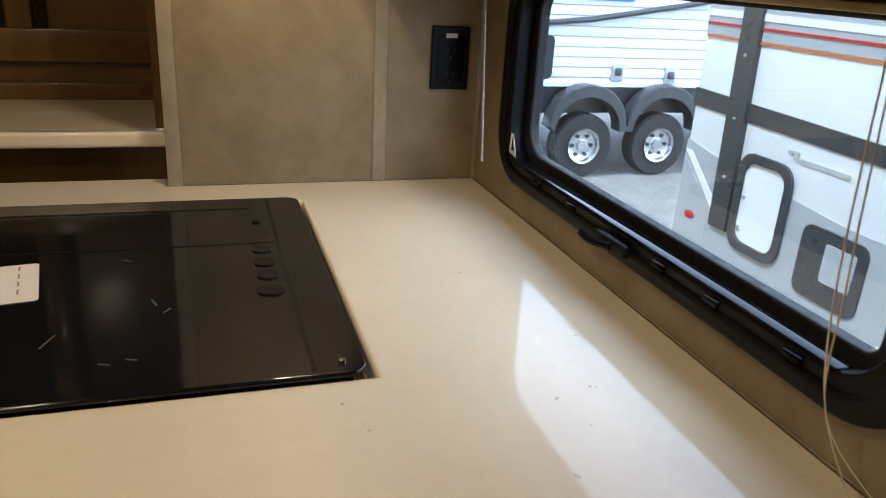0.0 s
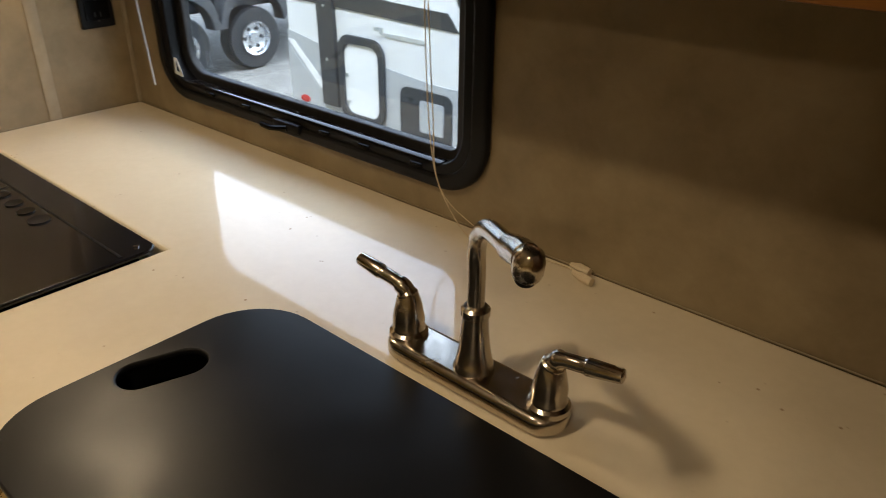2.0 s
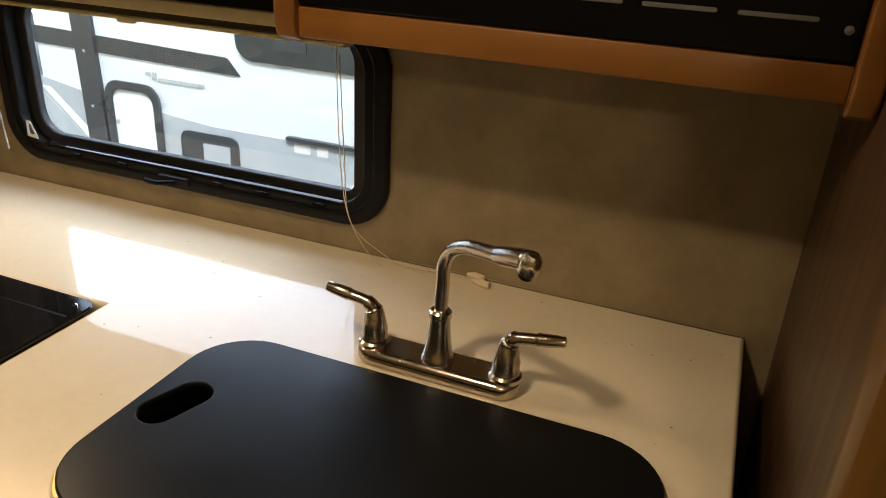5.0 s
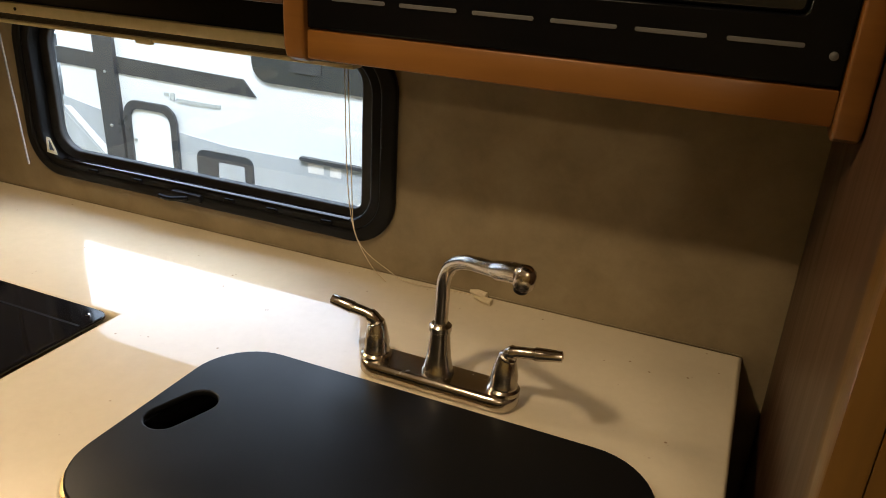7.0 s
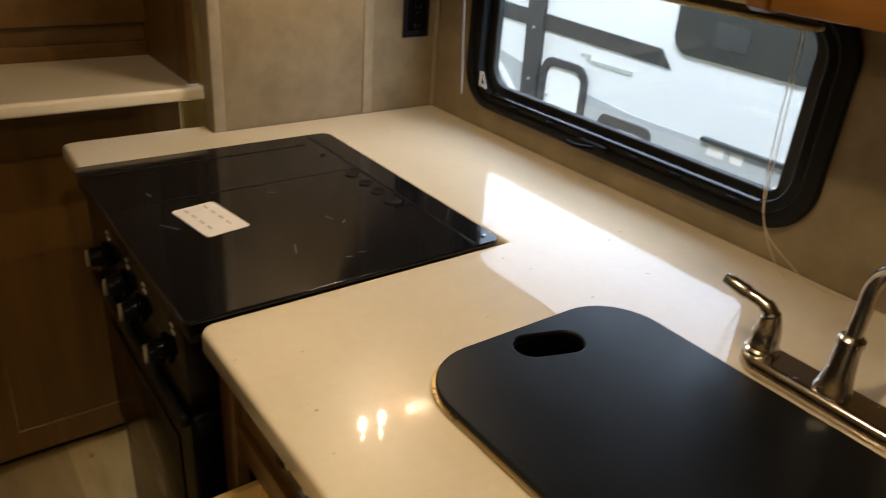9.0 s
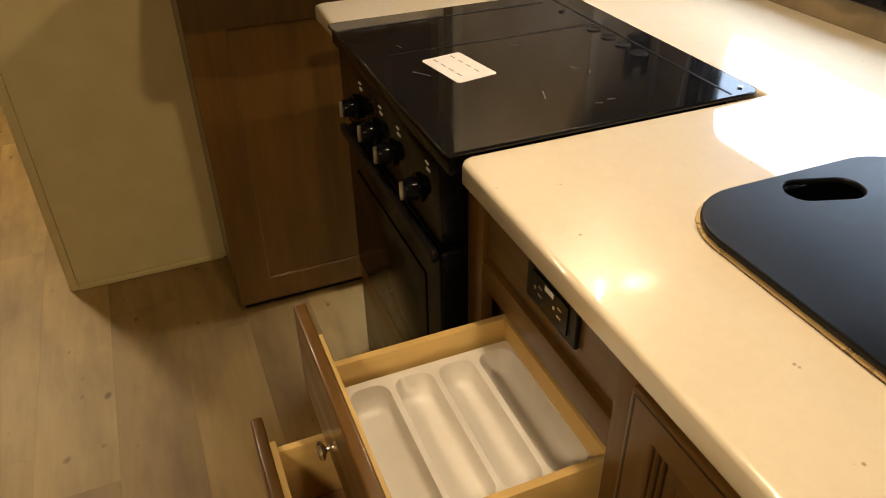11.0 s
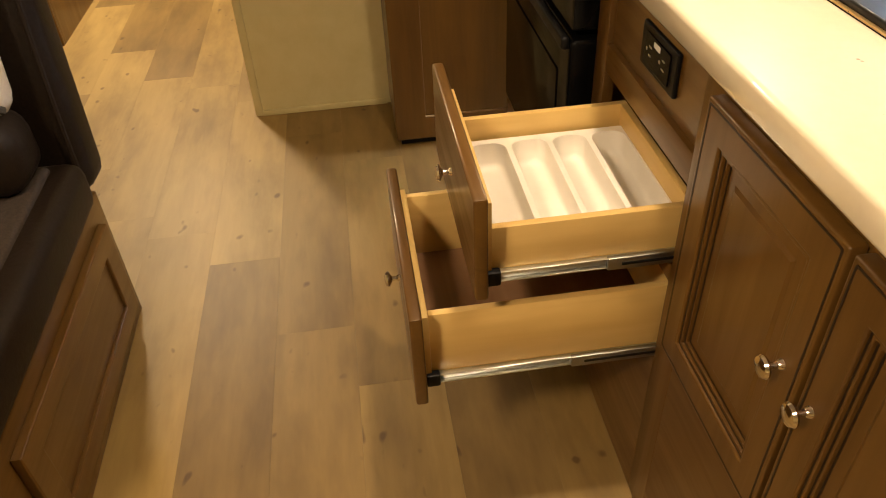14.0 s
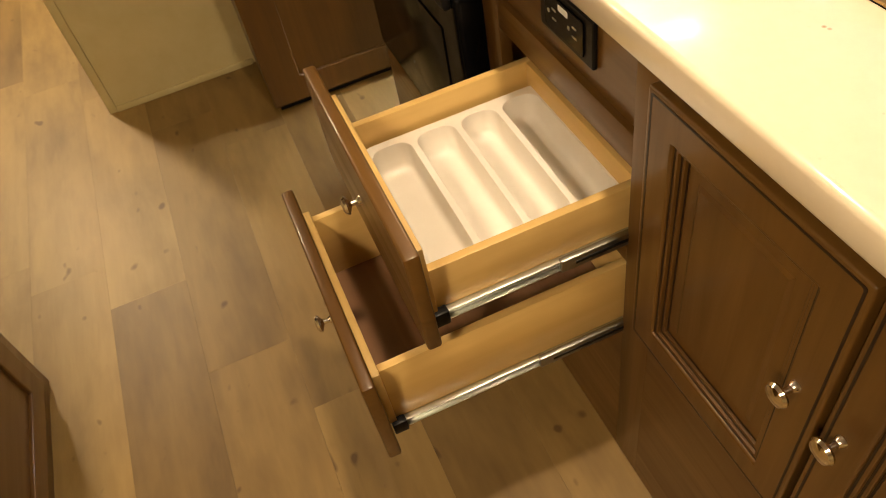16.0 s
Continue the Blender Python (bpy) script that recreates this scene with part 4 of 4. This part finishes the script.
# ceiling lamps
for lx, ly in ((2.15, -2.06), (1.10, -0.93), (-1.9, -2.25)):
    cl = empty("ceiling_lamp", (lx, ly, CEIL), "flat round lit ceiling lamp", "ceiling lamp", "ceiling lamps")
    part("ring", lathe([(0.085, -0.004), (0.115, -0.004), (0.12, -0.018), (0.105, -0.026), (0.085, -0.020)], 24, pose(lx, ly, CEIL)), M_ZINC, cl)
    part("diffuser", lathe([(0.0, -0.016), (0.084, -0.014), (0.084, -0.006), (0.0, -0.006)], 24, pose(lx, ly, CEIL)), M_GLOW, cl)

# ---------------------------------------------------------------- outside
GZ = -0.80
thing("ground", box(-60, 60, 0.2, 80, GZ - 0.2, GZ), M_GRAVEL, "pale grey gravel yard outside", "ground", kind="structure")
TY = 2.25
tr = empty("white_trailer", (0.8, 3.4, GZ), "white and grey travel trailer parked outside the window", "trailer")
part("hull", box(-2.385, 4.5, TY, TY + 2.4, GZ + 0.55, 1.86, 0.03), M_HULL, tr)
T = facing_room(TY) @ Matrix.Translation((0.085, 0.027, 0.0))


def decal(name, loops, mat, d0=0.0, d1=0.006, label="", parent=None, bev=0.0):
    return part(name, slab(loops, d0, d1, bev, 1, T), mat, parent or tr, label)


decal("lower_skin", [[(-2.46, -0.22), (4.4, -0.22), (4.4, 0.265), (-1.2, 0.265), (-2.1, 0.34), (-2.46, 0.40)]], M_HULLG, 0.0, 0.005)
decal("swoosh", [[(-2.46, 0.34), (-2.40, 0.34), (-2.05, 0.05), (-2.13, 0.05)]], M_HULL, 0.0, 0.009)
decal("corner_skin", [[(-2.46, -0.21), (-2.16, -0.21), (-2.16, 0.06), (-2.46, 0.30)]], M_HULLG, 0.0, 0.008)
decal("stripe", [[(-2.46, 0.60), (-1.005, 0.572), (-1.085, 0.662), (-2.46, 0.700)]], M_HULLD, 0.0, 0.010, "charcoal stripe")
decal("corner_post", [[(-2.115, -0.02), (-1.970, -0.02), (-2.005, 1.35), (-2.150, 1.35)]], M_HULLD, 0.0, 0.030, "charcoal upright post")
decal("upper_band", [[(-2.46, 1.00), (4.4, 1.00), (4.4, 1.34), (-2.46, 1.34)]], M_HULLG, 0.0, 0.006)
for zz in (1.10, 1.17, 1.24):
    decal("upper_stripe", [[(-2.45, zz), (-1.22, zz), (-1.24, zz + 0.035), (-2.45, zz + 0.035)]], M_HULL, 0.0, 0.011)
decal("red_stripe", [[(-2.45, 1.055), (-1.20, 1.055), (-1.20, 1.068), (-2.45, 1.068)]], M_RED, 0.0, 0.012)
decal("orange_line", [[(-2.45, 0.985), (4.3, 0.985), (4.3, 0.998), (-2.45, 0.998)]], M_ORANGE, 0.0, 0.009)
ph = decal("pass_door", [rounded(-1.935, -1.575, -0.06, 0.430, 0.085, 6)], M_HULL, 0.0, 0.012)
decal("door_gasket", [rounded(-1.955, -1.555, -0.08, 0.450, 0.10, 6), rounded(-1.905, -1.605, -0.03, 0.400, 0.07, 6)], M_HULLD, 0.012, 0.030, "black rubber door frame", ph, 0.006)
decal("hinge", [rounded(-1.895, -1.875, 0.20, 0.215, 0.002, 1)], M_ZINC, 0.012, 0.024, "", ph)
decal("hinge", [rounded(-1.895, -1.875, 0.03, 0.045, 0.002, 1)], M_ZINC, 0.012, 0.024, "", ph)
hw = decal("service_hatch", [rounded(-1.435, -1.040, -0.13, 0.222, 0.055, 5)], M_HULLD, 0.0, 0.016, "dark grey service hatch")
decal("hatch_plate", [rounded(-1.275, -1.095, -0.02, 0.165, 0.01, 2)], M_HULLG, 0.016, 0.022, "", hw)
wn = decal("trailer_window", [rounded(-1.015, 0.55, 0.665, 1.16, 0.10, 6)], M_SMOKED, 0.0, 0.020, "smoked window with rounded corners")
decal("window_catch", [rounded(-0.78, -0.58, 0.74, 0.86, 0.01, 2)], M_HULLD, 0.020, 0.026, "", wn)
decal("drip_rail", [rounded(-0.72, 1.2, 0.272, 0.292, 0.004, 1)], M_HULLD, 0.0, 0.030)
for a, b in ((-0.68, -0.58), (-0.54, -0.47)):
    decal("sticker", [rounded(a, b, 0.205, 0.255, 0.004, 1)], M_PAPER, 0.0, 0.008)
part("marker_light", lathe([(0, 0), (0.05, 0), (0.045, 0.014), (0, 0.02)], 16, T @ pose(-2.32, -0.03, 0) @ Matrix.Diagonal((1, 0.5, 1, 1))), M_RED, tr)
for k, (a, b, z, hh) in enumerate(((-1.650, -1.615, 0.500, 0.020), (-1.605, -1.575, 0.478, 0.045), (-1.565, -1.25, 0.474, 0.022))):
    decal("name_bar", [rounded(a, b, z, z + hh, 0.004, 1)], material("faded_grey_lettering", (0.42, 0.44, 0.43), 0.5), 0.0, 0.007)
for sz in (0.30, 0.62, 0.95):
    part("bolt", lathe([(0, 0), (0.010, 0), (0.008, 0.006), (0, 0.008)], 10, facing_room(TY - 0.030) @ pose(-1.960 - 0.025 * sz, sz, 0)), M_ZINC, tr)
part("chassis", box(-2.3, 4.4, TY + 0.15, TY + 2.2, GZ + 0.35, GZ + 0.56), M_HULLD, tr)
for wx in (1.4, 2.3):
    part("wheel", lathe([(0.18, 0.0), (0.33, 0.0), (0.355, 0.03), (0.355, 0.19), (0.33, 0.22), (0.18, 0.22)], 28, facing_room(TY + 0.25) @ pose(wx, GZ + 0.355, 0)), M_TYRE, tr)

FX0 = -5.95
ft = empty("siding_trailer", (-7.1, 3.8, GZ), "white corrugated aluminium travel trailer on two axles", "trailer")
part("hull", box(-8.3, FX0 - 0.02, -0.8, 9.0, 0.17, 2.5, 0.03), M_SIDING, ft)
for i in range(22):
    z = 0.17 + 0.105 * i
    b = bmesh.new()
    ring = [(FX0 - 0.02, z), (FX0 + 0.012, z + 0.004), (FX0 + 0.014, z + 0.05), (FX0 - 0.004, z + 0.10), (FX0 - 0.02, z + 0.104)]
    va = [b.verts.new((x, -0.8, zz)) for x, zz in ring]
    vb = [b.verts.new((x, 9.0, zz)) for x, zz in ring]
    for k in range(5):
        b.faces.new((va[k], va[(k + 1) % 5], vb[(k + 1) % 5], vb[k]))
    b.faces.new(va)
    b.faces.new(vb[::-1])
    bmesh.ops.recalc_face_normals(b, faces=b.faces)
    part("siding_slat", b, M_SIDING, ft, round_angle=20)
part("skirt", box(-8.2, FX0 - 0.05, -0.8, 9.0, -0.12, 0.17), M_HULLD, ft)
FXM = facing_x(FX0)
ARC = [radians(q) for q in range(180, -1, -15)]
arch = []
for rad, base in ((0.46, -0.22), (0.385, -0.28)):
    pts = []
    for wy in (3.43, 4.37):
        pts += [(wy + rad * math.cos(q), base + 0.95 * rad * math.sin(q)) for q in ARC]
    arch.append(pts)
part("wheel_arch", slab([arch[0] + arch[1][::-1]], 0.0, 0.20, 0.01, 1, FXM), M_HULLD, ft)
for wy in (3.43, 4.37):
    w = part("wheel", lathe([(0.19, 0.02), (0.20, 0.0), (0.33, 0.0), (0.352, -0.03), (0.352, -0.19), (0.33, -0.22), (0.19, -0.22)], 36, facing_x(FX0 + 0.14) @ pose(wy, GZ + 0.352, 0)), M_TYRE, ft)
    part("rim", lathe([(0.0, -0.02), (0.055, -0.02), (0.06, -0.045), (0.10, -0.05), (0.16, -0.035), (0.175, 0.0), (0.195, 0.012), (0.20, 0.0), (0.19, -0.1), (0.0, -0.1)], 30, facing_x(FX0 + 0.135) @ pose(wy, GZ + 0.352, 0)), M_RIM, w)
    for k in range(6):
        a = k * math.pi / 3
        part("rim_hole", lathe([(0, 0), (0.022, 0), (0.022, 0.004), (0, 0.004)], 10, facing_x(FX0 + 0.098) @ pose(wy + 0.115 * math.cos(a), GZ + 0.352 + 0.115 * math.sin(a), 0)), M_HULLD, w)
part("side_window", slab([rounded(1.7, 3.02, 0.25, 0.70, 0.06, 4)], 0.0, 0.03, 0.006, 1, FXM), M_SMOKED, ft)
for y, z in ((3.80, 0.33), (4.46, 0.30)):
    part("service_port", box(FX0, FX0 + 0.035, y - 0.07, y + 0.07, z - 0.09, z + 0.09, 0.01), M_HULLG, ft)
    part("port_cap", box(FX0 + 0.03, FX0 + 0.05, y - 0.04, y + 0.04, z - 0.03, z + 0.05, 0.01), M_HULLD, ft)
part("awning_arm", tube([(FX0 + 0.05, 2.2, 0.76), (FX0 + 0.05, 3.4, 0.87), (FX0 + 0.05, 5.4, 1.20)], 0.03, 8), M_HULLD, ft)
part("blue_stripe", box(FX0 - 0.01, FX0 + 0.03, 1.5, 3.9, 1.06, 1.32, 0.01), M_BLUE, ft)

# ---------------------------------------------------------------- floor planks
random.seed(11)
PW = 0.182
protos = []
for L in (0.92,):
    b = box(-L / 2 + 0.0001, L / 2 - 0.0001, -PW / 2 + 0.0001, PW / 2 - 0.0001, -0.004, 0.0, 0.00015, 1)
    me = finish(b, "plank")
    smooth(me)
    me.materials.append(M_PLANK)
    protos.append(me)
count = 0
for r in range(14):
    y = -3.30 + PW * (r + 0.5)
    x = -4.6 + random.uniform(0, 0.9)
    while x < 2.9 and count < 300:
        if y < -0.75 and x > -4.4:
            o = new("plank", protos[0])
            o.location = (x, y, 0.0)
            o.parent = floor
            count += 1
        x += 0.92
